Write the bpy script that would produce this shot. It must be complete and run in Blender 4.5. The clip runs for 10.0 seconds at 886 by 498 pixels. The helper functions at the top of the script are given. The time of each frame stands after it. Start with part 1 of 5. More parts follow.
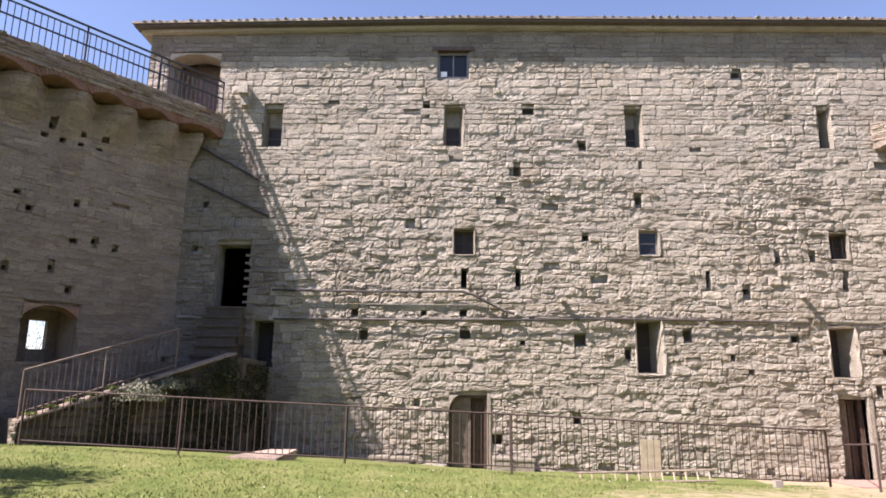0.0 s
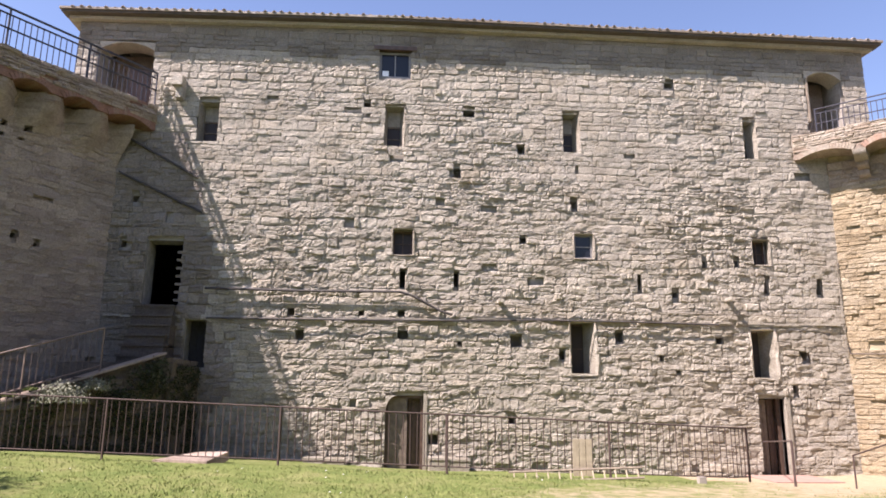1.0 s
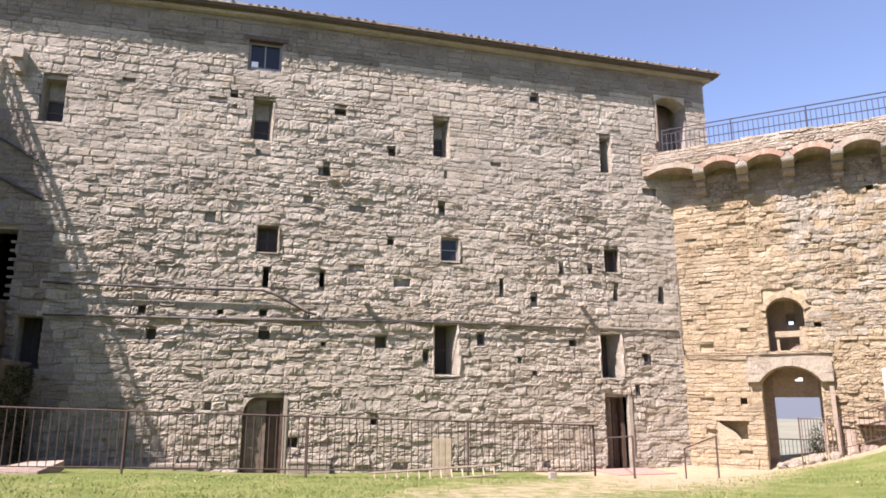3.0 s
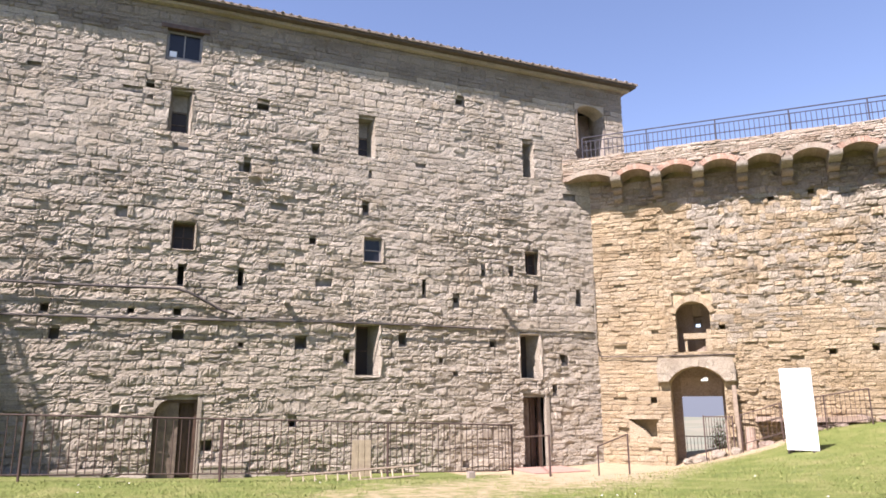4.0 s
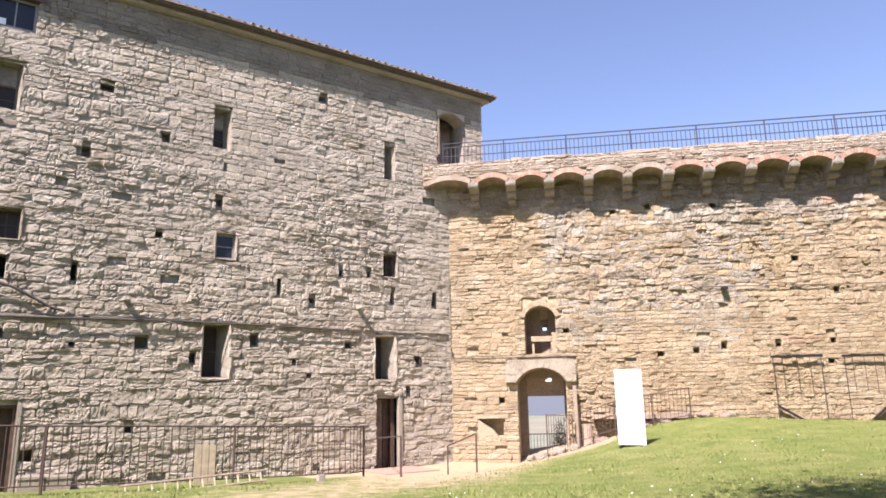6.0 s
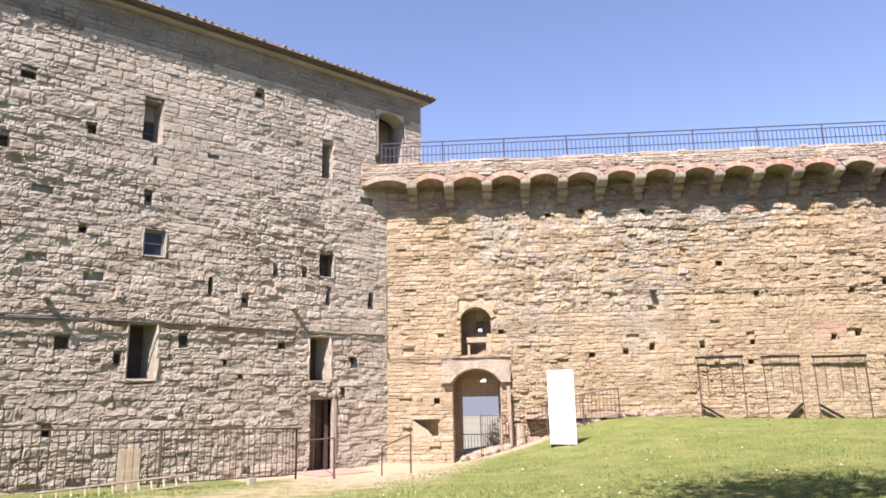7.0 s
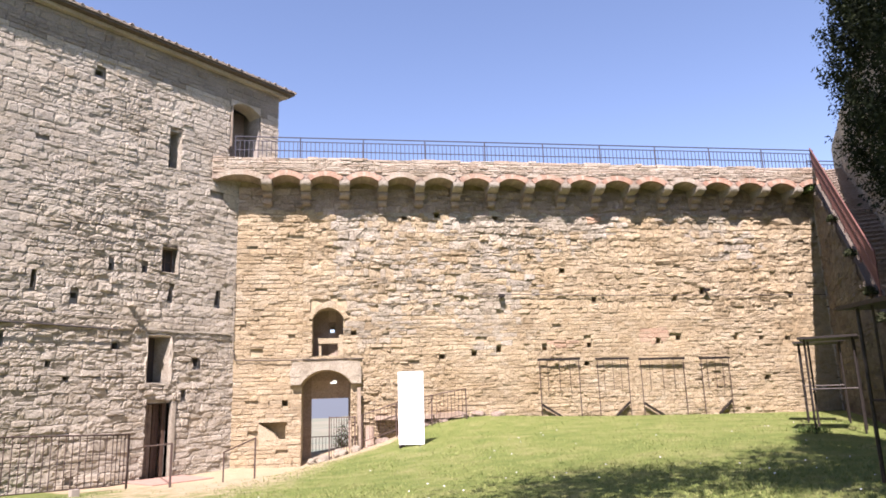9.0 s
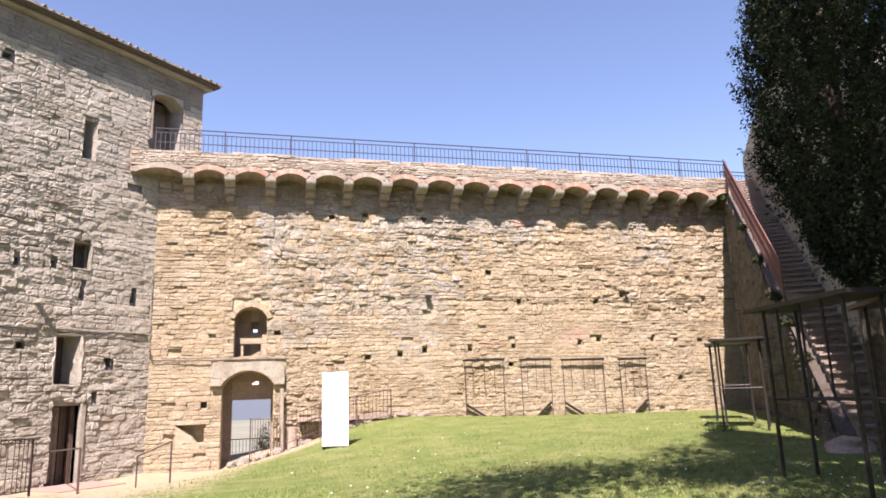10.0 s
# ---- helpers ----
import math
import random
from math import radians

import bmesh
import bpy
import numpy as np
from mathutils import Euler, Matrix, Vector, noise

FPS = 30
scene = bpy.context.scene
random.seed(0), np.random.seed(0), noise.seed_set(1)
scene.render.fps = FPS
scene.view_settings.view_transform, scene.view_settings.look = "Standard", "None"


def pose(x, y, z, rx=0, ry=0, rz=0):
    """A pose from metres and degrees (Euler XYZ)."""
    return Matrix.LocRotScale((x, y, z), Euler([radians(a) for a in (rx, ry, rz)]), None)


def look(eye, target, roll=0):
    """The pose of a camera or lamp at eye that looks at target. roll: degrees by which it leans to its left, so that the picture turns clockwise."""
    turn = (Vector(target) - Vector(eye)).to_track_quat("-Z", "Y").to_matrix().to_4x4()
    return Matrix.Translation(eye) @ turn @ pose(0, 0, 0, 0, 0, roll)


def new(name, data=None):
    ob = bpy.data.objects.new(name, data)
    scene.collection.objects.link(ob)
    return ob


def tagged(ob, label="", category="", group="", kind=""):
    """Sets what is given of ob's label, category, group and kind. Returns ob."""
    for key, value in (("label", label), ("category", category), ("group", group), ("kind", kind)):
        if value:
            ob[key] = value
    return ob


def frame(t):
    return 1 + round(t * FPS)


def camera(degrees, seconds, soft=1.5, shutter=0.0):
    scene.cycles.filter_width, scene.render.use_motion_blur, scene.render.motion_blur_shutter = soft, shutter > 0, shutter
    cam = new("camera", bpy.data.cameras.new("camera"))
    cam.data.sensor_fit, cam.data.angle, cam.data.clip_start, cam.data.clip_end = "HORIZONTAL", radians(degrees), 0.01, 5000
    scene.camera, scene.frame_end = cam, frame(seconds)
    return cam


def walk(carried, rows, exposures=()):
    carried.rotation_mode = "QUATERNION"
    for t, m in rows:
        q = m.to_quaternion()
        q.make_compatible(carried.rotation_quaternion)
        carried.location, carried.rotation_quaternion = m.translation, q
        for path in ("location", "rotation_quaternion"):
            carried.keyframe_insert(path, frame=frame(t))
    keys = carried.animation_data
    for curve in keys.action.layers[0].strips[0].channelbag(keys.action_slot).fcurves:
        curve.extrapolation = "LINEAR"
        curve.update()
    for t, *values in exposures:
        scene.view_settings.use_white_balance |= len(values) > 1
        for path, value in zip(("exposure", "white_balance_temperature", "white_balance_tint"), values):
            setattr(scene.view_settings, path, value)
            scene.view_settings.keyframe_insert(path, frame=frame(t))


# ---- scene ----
cam = camera(66.09, 10.0, soft=1.70)
# seconds, yaw, pitch, roll: the camera turns where it stands
TURN = [
    (0.0, 1.16, 12.14, -0.69),
    (0.5, -1.46, 12.19, -0.60),
    (1.0, -4.05, 12.23, -0.51),
    (1.5, -6.73, 12.26, -0.43),
    (2.0, -9.59, 12.31, -0.27),
    (2.5, -12.23, 12.33, -0.14),
    (4.0, -21.81, 12.40, 0.38),
    (4.5, -24.60, 12.40, 0.50),
    (5.0, -27.62, 12.40, 0.64),
    (5.5, -30.79, 12.39, 0.80),
    (7.0, -39.14, 12.34, 1.22),
    (7.5, -41.71, 12.32, 1.31),
    (8.0, -45.12, 12.26, 1.47),
    (8.5, -48.30, 12.18, 1.57),
    (9.0, -51.41, 12.14, 1.73),
    (9.5, -54.56, 12.05, 1.87),
    (10.0, -57.56, 11.99, 1.97)]
walk(cam, [(t, pose(0, 0, 1.6, 90 + p, r, y)) for t, y, p, r in TURN],
     exposures=[(0.0, 1.54, 6440, 29), (10.0, 1.54, 6440, 29)])

# ---- world and sun ----
RAY = Vector((2.17, 1.0, -3.0)).normalized()
world = bpy.data.worlds.new("sky")
scene.world = world
world.use_nodes = True
wn = world.node_tree
bg = wn.nodes["Background"]
sky = wn.nodes.new("ShaderNodeTexSky")
sky.sky_type = "NISHITA"
sky.sun_disc = False
sky.sun_elevation = math.asin(-RAY.z)
sky.sun_rotation = math.atan2(-RAY.x, -RAY.y)
sky.altitude = 500
sky.air_density = 1.0
sky.dust_density = 0.6
wn.links.new(sky.outputs[0], bg.inputs[0])
bg.inputs[1].default_value = 0.083
sun = new("sun", bpy.data.lights.new("sun", "SUN"))
sun.data.energy = 4.6
sun.data.angle = radians(0.53)
sun.data.color = (1.0, 0.95, 0.87)
sun.matrix_world = look((-30, -12, 45), Vector((-30, -12, 45)) + RAY)


# ---- materials ----
def nodes_of(name):
    m = bpy.data.materials.new(name)
    m.use_nodes = True
    return m, m.node_tree, m.node_tree.nodes["Principled BSDF"]


def ramp(nt, stops):
    r = nt.nodes.new("ShaderNodeValToRGB")
    e = r.color_ramp.elements
    while len(e) < len(stops):
        e.new(0.5)
    for k, (p, c) in zip(e, stops):
        k.position, k.color = p, (*c, 1)
    return r


def tex(nt, kind, scale, detail=6, rough=0.6, stretch=None):
    co = nt.nodes.new("ShaderNodeTexCoord")
    n = nt.nodes.new(kind)
    n.inputs["Scale"].default_value = scale
    if kind == "ShaderNodeTexNoise":
        n.inputs["Detail"].default_value = detail
        n.inputs["Roughness"].default_value = rough
    if stretch:
        mp = nt.nodes.new("ShaderNodeMapping")
        mp.inputs["Scale"].default_value = stretch
        nt.links.new(co.outputs["Object"], mp.inputs["Vector"])
        nt.links.new(mp.outputs[0], n.inputs["Vector"])
    else:
        nt.links.new(co.outputs["Object"], n.inputs["Vector"])
    return n


def mix(nt, mode, fac, a, b):
    m = nt.nodes.new("ShaderNodeMix")
    m.data_type, m.blend_type = "RGBA", mode
    if isinstance(fac, (int, float)):
        m.inputs[0].default_value = fac
    else:
        nt.links.new(fac, m.inputs[0])
    for k, v in ((6, a), (7, b)):
        if isinstance(v, tuple):
            m.inputs[k].default_value = (*v, 1)
        else:
            nt.links.new(v, m.inputs[k])
    return m.outputs[2]


def bump(nt, bs, height, strength, dist):
    b = nt.nodes.new("ShaderNodeBump")
    b.inputs["Strength"].default_value = strength
    b.inputs["Distance"].default_value = dist
    nt.links.new(height, b.inputs["Height"])
    nt.links.new(b.outputs[0], bs.inputs["Normal"])


def stone(name, tones, stain, lichen, per="island", rough=0.92, patch=0.35, relief=0.06):
    """Rubble stone: a tone for each stone, wide patches, fine grain and dark specks."""
    m, nt, bs = nodes_of(name)
    if per == "island":
        src = nt.nodes.new("ShaderNodeNewGeometry").outputs["Random Per Island"]
    else:
        src = nt.nodes.new("ShaderNodeObjectInfo").outputs["Random"]
    k = len(tones)
    r = ramp(nt, [(i / (k - 1), c) for i, c in enumerate(tones)])
    nt.links.new(src, r.inputs[0])
    wide = tex(nt, "ShaderNodeTexNoise", 0.30, 7, 0.62)
    wr = ramp(nt, [(0.38, (0, 0, 0)), (0.62, (1, 1, 1))])
    nt.links.new(wide.outputs[0], wr.inputs[0])
    sc = nt.nodes.new("ShaderNodeMath")
    sc.operation = "MULTIPLY"
    sc.inputs[1].default_value = patch
    nt.links.new(wr.outputs[0], sc.inputs[0])
    c = mix(nt, "MIX", sc.outputs[0], r.outputs[0], stain)
    broad = tex(nt, "ShaderNodeTexNoise", 0.75, 5, 0.65, (1, 1, 1.5))
    br = ramp(nt, [(0.34, (0.74, 0.71, 0.66)), (0.5, (1.0, 1.0, 1.0)), (0.68, (1.12, 1.13, 1.14))])
    nt.links.new(broad.outputs[0], br.inputs[0])
    c = mix(nt, "MULTIPLY", 0.8, c, br.outputs[0])
    fine = tex(nt, "ShaderNodeTexNoise", 17, 9, 0.78)
    fr = ramp(nt, [(0.3, (0.62, 0.61, 0.59)), (0.5, (1.02, 1.02, 1.01)), (0.7, (1.38, 1.36, 1.30))])
    nt.links.new(fine.outputs[0], fr.inputs[0])
    c = mix(nt, "MULTIPLY", 0.85, c, fr.outputs[0])
    li = tex(nt, "ShaderNodeTexNoise", 2.3, 8, 0.75)
    lr = ramp(nt, [(0.58, (0, 0, 0)), (0.70, (1, 1, 1))])
    nt.links.new(li.outputs[0], lr.inputs[0])
    ls = nt.nodes.new("ShaderNodeMath")
    ls.operation = "MULTIPLY"
    ls.inputs[1].default_value = 0.55
    nt.links.new(lr.outputs[0], ls.inputs[0])
    c = mix(nt, "MIX", ls.outputs[0], c, lichen)
    nt.links.new(c, bs.inputs["Base Color"])
    bs.inputs["Roughness"].default_value = rough
    bs.inputs["Specular IOR Level"].default_value = 0.2
    coarse = tex(nt, "ShaderNodeTexNoise", 8.5, 9, 0.78)
    grit = tex(nt, "ShaderNodeTexNoise", 34, 6, 0.8)
    both = nt.nodes.new("ShaderNodeMath")
    both.operation = "MULTIPLY_ADD"
    both.inputs[1].default_value = 0.6
    nt.links.new(grit.outputs[0], both.inputs[0])
    nt.links.new(coarse.outputs[0], both.inputs[2])
    bump(nt, bs, both.outputs[0], 1.0, relief)
    return m


def plain(name, c, rough=0.6, metal=0.0, var=0.25, scale=9, bumpy=0.15, c2=None):
    m, nt, bs = nodes_of(name)
    n = tex(nt, "ShaderNodeTexNoise", scale, 6, 0.65)
    dark = c2 if c2 else tuple(v * (1 - var) for v in c)
    r = ramp(nt, [(0.35, dark), (0.62, c)])
    nt.links.new(n.outputs[0], r.inputs[0])
    nt.links.new(r.outputs[0], bs.inputs["Base Color"])
    bs.inputs["Roughness"].default_value = rough
    bs.inputs["Metallic"].default_value = metal
    n2 = tex(nt, "ShaderNodeTexNoise", scale * 6, 6, 0.7)
    bump(nt, bs, n2.outputs[0], bumpy, 0.01)
    return m


GREY = [(0.430, 0.388, 0.312), (0.495, 0.448, 0.365), (0.388, 0.350, 0.285), (0.545, 0.495, 0.405), (0.462, 0.415, 0.332), (0.515, 0.455, 0.355)]
OCHRE = [(0.406, 0.330, 0.219), (0.469, 0.391, 0.273), (0.361, 0.294, 0.199), (0.487, 0.417, 0.303), (0.433, 0.347, 0.227), (0.442, 0.388, 0.290)]
M_GREY = stone("grey_rubble", GREY, (0.40, 0.365, 0.305), (0.23, 0.205, 0.17))
M_GREY_ONE = stone("grey_rubble_single", GREY, (0.40, 0.365, 0.305), (0.23, 0.205, 0.17), per="object")
M_CORNER_SHADE = stone("brown_grey_shade_rubble", [(0.30, 0.26, 0.21), (0.35, 0.30, 0.25), (0.26, 0.225, 0.185), (0.39, 0.34, 0.28)], (0.27, 0.24, 0.21), (0.15, 0.13, 0.11))
M_OCHRE = stone("ochre_rubble", OCHRE, (0.45, 0.345, 0.205), (0.30, 0.26, 0.195), patch=0.55)
M_OCHRE_ONE = stone("ochre_rubble_single", OCHRE, (0.45, 0.345, 0.205), (0.30, 0.26, 0.195), per="object", patch=0.55)
GREYED = [(0.382, 0.333, 0.247), (0.442, 0.393, 0.304), (0.340, 0.296, 0.225), (0.469, 0.421, 0.333), (0.405, 0.340, 0.239)]
M_GREYED = stone("greyed_ochre_rubble", GREYED, (0.40, 0.37, 0.32), (0.25, 0.215, 0.17), patch=0.5)
M_BROWN = stone("brown_rubble", [(0.393, 0.316, 0.252), (0.464, 0.376, 0.297), (0.337, 0.269, 0.218), (0.518, 0.424, 0.337)], (0.365, 0.309, 0.264), (0.196, 0.162, 0.132))
M_BROWN_ONE = stone("brown_rubble_single", [(0.393, 0.316, 0.252), (0.464, 0.376, 0.297), (0.337, 0.269, 0.218), (0.518, 0.424, 0.337)], (0.365, 0.309, 0.264), (0.196, 0.162, 0.132), per="object")
M_MORTAR = plain("grey_mortar", (0.36, 0.325, 0.275), 0.95, var=0.35, scale=5, bumpy=0.8)
M_MORTAR_O = plain("ochre_mortar", (0.456, 0.372, 0.236), 0.95, var=0.35, scale=5, bumpy=0.8)
M_BRICK = stone("red_brick", [(0.40, 0.22, 0.15), (0.46, 0.29, 0.205), (0.36, 0.195, 0.135), (0.50, 0.39, 0.30)], (0.42, 0.36, 0.29), (0.27, 0.21, 0.17), relief=0.03)
M_PARAPET = stone("pinkish_parapet_stone", [(0.378, 0.323, 0.249), (0.421, 0.370, 0.297), (0.361, 0.284, 0.215), (0.439, 0.391, 0.323), (0.378, 0.331, 0.258)], (0.42, 0.345, 0.27), (0.29, 0.25, 0.20), relief=0.03)
M_HOOD = stone("worn_hood_stone", [(0.42, 0.375, 0.29), (0.47, 0.42, 0.33), (0.38, 0.335, 0.26)], (0.36, 0.325, 0.26), (0.25, 0.22, 0.175), per="object")
M_PALE = stone("pale_dressed_stone", [(0.361, 0.319, 0.252), (0.404, 0.365, 0.294), (0.327, 0.285, 0.218)], (0.301, 0.272, 0.227), (0.206, 0.183, 0.147))
M_PINK = stone("pinkish_slab_stone", [(0.44, 0.33, 0.27), (0.49, 0.39, 0.32), (0.40, 0.30, 0.245)], (0.42, 0.35, 0.28), (0.28, 0.22, 0.18), per="object", relief=0.03)
M_PINKBRICK = stone("faded_red_stone", [(0.374, 0.246, 0.170), (0.408, 0.297, 0.212), (0.340, 0.212, 0.149), (0.408, 0.332, 0.238)], (0.45, 0.36, 0.25), (0.28, 0.21, 0.16), relief=0.04)
# grey render with the shadow of the eaves put into its colour
M_EAVE_SHADE = stone("eaves_shade_grey", [(0.221, 0.197, 0.160), (0.254, 0.226, 0.184), (0.193, 0.168, 0.139), (0.271, 0.242, 0.201)], (0.24, 0.215, 0.18), (0.15, 0.13, 0.11), relief=0.03)
M_TILE = stone("roof_tile_clay", [(0.30, 0.23, 0.17), (0.38, 0.31, 0.25), (0.26, 0.205, 0.16), (0.40, 0.35, 0.29)], (0.28, 0.26, 0.22), (0.19, 0.175, 0.145), relief=0.02)
M_IRON = plain("rusty_iron", (0.090, 0.056, 0.045), 0.75, 0.15, var=0.4, scale=20, c2=(0.064, 0.047, 0.041))
# lighter copy of the rusty iron, with skylight put into its colour
M_SKYLIT_RAIL = plain("skylit_brown_iron", (0.21, 0.155, 0.125), 0.6, 0.1, var=0.35, scale=18)
M_RAIL = plain("painted_grey_iron", (0.06, 0.06, 0.075), 0.6, 0.3, var=0.3, scale=20)
M_DARKIRON = plain("dark_steel", (0.05, 0.042, 0.038), 0.5, 0.6, var=0.4, scale=14)
M_RUST = plain("red_oxide_iron", (0.19, 0.085, 0.065), 0.65, 0.15, var=0.35, scale=8)
M_WOOD = plain("brown_door_wood", (0.11, 0.068, 0.047), 0.6, var=0.45, scale=6)
M_OLDDOOR = plain("grey_brown_door_wood", (0.20, 0.155, 0.115), 0.75, var=0.45, scale=7, bumpy=0.4)
M_GREYWOOD = plain("weathered_timber", (0.33, 0.27, 0.20), 0.85, var=0.4, scale=12, bumpy=0.4)
M_BOARD = plain("pale_boards", (0.46, 0.39, 0.27), 0.7, var=0.3, scale=8)
M_WHITE = plain("white_panel", (0.85, 0.86, 0.88), 0.45, var=0.03, scale=3, bumpy=0.02)
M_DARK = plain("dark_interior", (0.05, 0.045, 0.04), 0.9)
M_FRAME = plain("grey_window_frame", (0.26, 0.25, 0.24), 0.6, var=0.2)
M_CABLE = plain("dark_cable", (0.05, 0.043, 0.038), 0.8)
M_CONC = plain("pale_concrete", (0.36, 0.32, 0.27), 0.9, var=0.25, scale=3, bumpy=0.4)
M_PAVE = plain("terracotta_paving", (0.36, 0.23, 0.18), 0.85, var=0.2, scale=4, bumpy=0.3)
M_BARK = plain("tree_bark", (0.10, 0.075, 0.055), 0.9, var=0.5, scale=12, bumpy=0.9)


def glass_mat(name, c, rough, gloss):
    m, nt, bs = nodes_of(name)
    bs.inputs["Base Color"].default_value = (*c, 1)
    bs.inputs["Roughness"].default_value = rough
    bs.inputs["Specular IOR Level"].default_value = gloss
    n = tex(nt, "ShaderNodeTexNoise", 3, 2)
    bump(nt, bs, n.outputs[0], 0.04, 0.02)
    return m


M_GLASS = glass_mat("window_glass", (0.018, 0.020, 0.026), 0.12, 0.34)
# panes with the sky's reflection held down and a dark brown put in
M_DIMGLASS = glass_mat("dim_brown_glass", (0.060, 0.050, 0.047), 0.3, 0.12)


def leaf_mat(name, a, b):
    m, nt, bs = nodes_of(name)
    r = ramp(nt, [(0.0, a), (1.0, b)])
    nt.links.new(nt.nodes.new("ShaderNodeNewGeometry").outputs["Random Per Island"], r.inputs[0])
    nt.links.new(r.outputs[0], bs.inputs["Base Color"])
    bs.inputs["Roughness"].default_value = 0.8
    bs.inputs["Specular IOR Level"].default_value = 0.08
    return m


M_CYPRESS = leaf_mat("cypress_leaf", (0.016, 0.022, 0.013), (0.050, 0.062, 0.034))
M_LEAF = leaf_mat("shrub_leaf", (0.05, 0.085, 0.025), (0.11, 0.15, 0.05))
M_SILVER = leaf_mat("silver_leaf", (0.17, 0.18, 0.125), (0.29, 0.29, 0.215))
M_BLADE = leaf_mat("grass_blade", (0.116, 0.163, 0.044), (0.260, 0.273, 0.106))


def ground_mat():
    m, nt, bs = nodes_of("lawn_and_earth")
    a = tex(nt, "ShaderNodeTexNoise", 1.1, 8, 0.7)
    ra = ramp(nt, [(0.30, (0.105, 0.150, 0.042)), (0.50, (0.170, 0.206, 0.064)), (0.74, (0.28, 0.265, 0.125))])
    nt.links.new(a.outputs[0], ra.inputs[0])
    fine = tex(nt, "ShaderNodeTexNoise", 26, 6, 0.8)
    rf = ramp(nt, [(0.3, (0.55, 0.6, 0.5)), (0.7, (1.25, 1.2, 1.1))])
    nt.links.new(fine.outputs[0], rf.inputs[0])
    grass = mix(nt, "MULTIPLY", 0.8, ra.outputs[0], rf.outputs[0])
    # bare earth path in front of the gate and the door
    att = nt.nodes.new("ShaderNodeAttribute")
    att.attribute_name = "earth"
    e = tex(nt, "ShaderNodeTexNoise", 3.5, 8, 0.7)
    add = nt.nodes.new("ShaderNodeMath")
    add.operation = "ADD"
    nt.links.new(att.outputs["Fac"], add.inputs[0])
    sub = nt.nodes.new("ShaderNodeMath")
    sub.operation = "MULTIPLY_ADD"
    sub.inputs[1].default_value = 1.3
    sub.inputs[2].default_value = -0.65
    nt.links.new(e.outputs[0], sub.inputs[0])
    nt.links.new(sub.outputs[0], add.inputs[1])
    rr = ramp(nt, [(0.34, (0, 0, 0)), (0.70, (1, 1, 1))])
    nt.links.new(add.outputs[0], rr.inputs[0])
    ea = ramp(nt, [(0.3, (0.345, 0.275, 0.170)), (0.7, (0.44, 0.362, 0.240))])
    nt.links.new(e.outputs[0], ea.inputs[0])
    c = mix(nt, "MIX", rr.outputs[0], grass, ea.outputs[0])
    far = nt.nodes.new("ShaderNodeAttribute")
    far.attribute_name = "fields"
    fv = tex(nt, "ShaderNodeTexVoronoi", 0.006)
    fr = ramp(nt, [(0.0, (0.14, 0.16, 0.105)), (0.4, (0.22, 0.205, 0.15)), (0.7, (0.16, 0.18, 0.13)), (1.0, (0.26, 0.225, 0.17))])
    nt.links.new(fv.outputs["Color"], fr.inputs[0])
    c = mix(nt, "MIX", far.outputs["Fac"], c, fr.outputs[0])
    nt.links.new(c, bs.inputs["Base Color"])
    bs.inputs["Roughness"].default_value = 0.95
    bs.inputs["Specular IOR Level"].default_value = 0.15
    bump(nt, bs, fine.outputs[0], 0.8, 0.05)
    return m


M_GROUND = ground_mat()


# ---- mesh helpers ----
class Geo:
    """Vertices and faces gathered before they become one mesh."""

    def __init__(self):
        self.v, self.f = [], []

    def add(self, verts, faces):
        n = len(self.v)
        self.v += [tuple(p) for p in verts]
        self.f += [tuple(n + i for i in q) for q in faces]
        return self

    def box(self, x0, y0, z0, x1, y1, z1, m=None):
        vs = [Vector((x, y, z)) for z in (z0, z1) for y in (y0, y1) for x in (x0, x1)]
        if m:
            vs = [m @ p for p in vs]
        return self.add(vs, [(0, 2, 3, 1), (4, 5, 7, 6), (0, 1, 5, 4), (1, 3, 7, 5), (3, 2, 6, 7), (2, 0, 4, 6)])

    def quad(self, *ps):
        return self.add(ps, [tuple(range(len(ps)))])

    def rod(self, a, b, r, n=6, r2=None):
        a, b = Vector(a), Vector(b)
        d = (b - a).normalized()
        u = d.orthogonal().normalized()
        w = d.cross(u)
        r2 = r if r2 is None else r2
        vs = []
        for p, q in ((a, r), (b, r2)):
            vs += [p + (u * math.cos(k * math.tau / n) + w * math.sin(k * math.tau / n)) * q for k in range(n)]
        fs = [(k, (k + 1) % n, n + (k + 1) % n, n + k) for k in range(n)]
        return self.add(vs, fs + [tuple(reversed(range(n))), tuple(range(n, 2 * n))])

    def pipe(self, pts, r, n=6):
        for a, b in zip(pts, pts[1:]):
            self.rod(a, b, r, n)
        return self

    def prism(self, outline, y0, y1):
        """An outline in x and z, counter-clockwise seen from -y, drawn out from y0 to y1."""
        n = len(outline)
        vs = [(x, y0, z) for x, z in outline] + [(x, y1, z) for x, z in outline]
        fs = [tuple(range(n)), tuple(reversed(range(n, 2 * n)))]
        fs += [((k + 1) % n, k, n + k, n + (k + 1) % n) for k in range(n)]
        return self.add(vs, fs)


def link(name, geo, material, parent=None, smooth=False):
    me = bpy.data.meshes.new(name)
    me.from_pydata(geo.v, [], geo.f)
    me.materials.append(material)
    if smooth:
        me.shade_smooth()
    me.update()
    ob = new(name, me)
    if parent:
        ob.parent = parent
    return ob


def part(name, geo, material, parent, label="", kind="", smooth=False):
    return tagged(link(name, geo, material, parent, smooth), label, "", "", kind)


def thing(name, m, label, category, group="", kind=""):
    ob = new(name)
    ob.matrix_world = m
    ob.empty_display_size = 0.2
    return tagged(ob, label, category, group, kind)


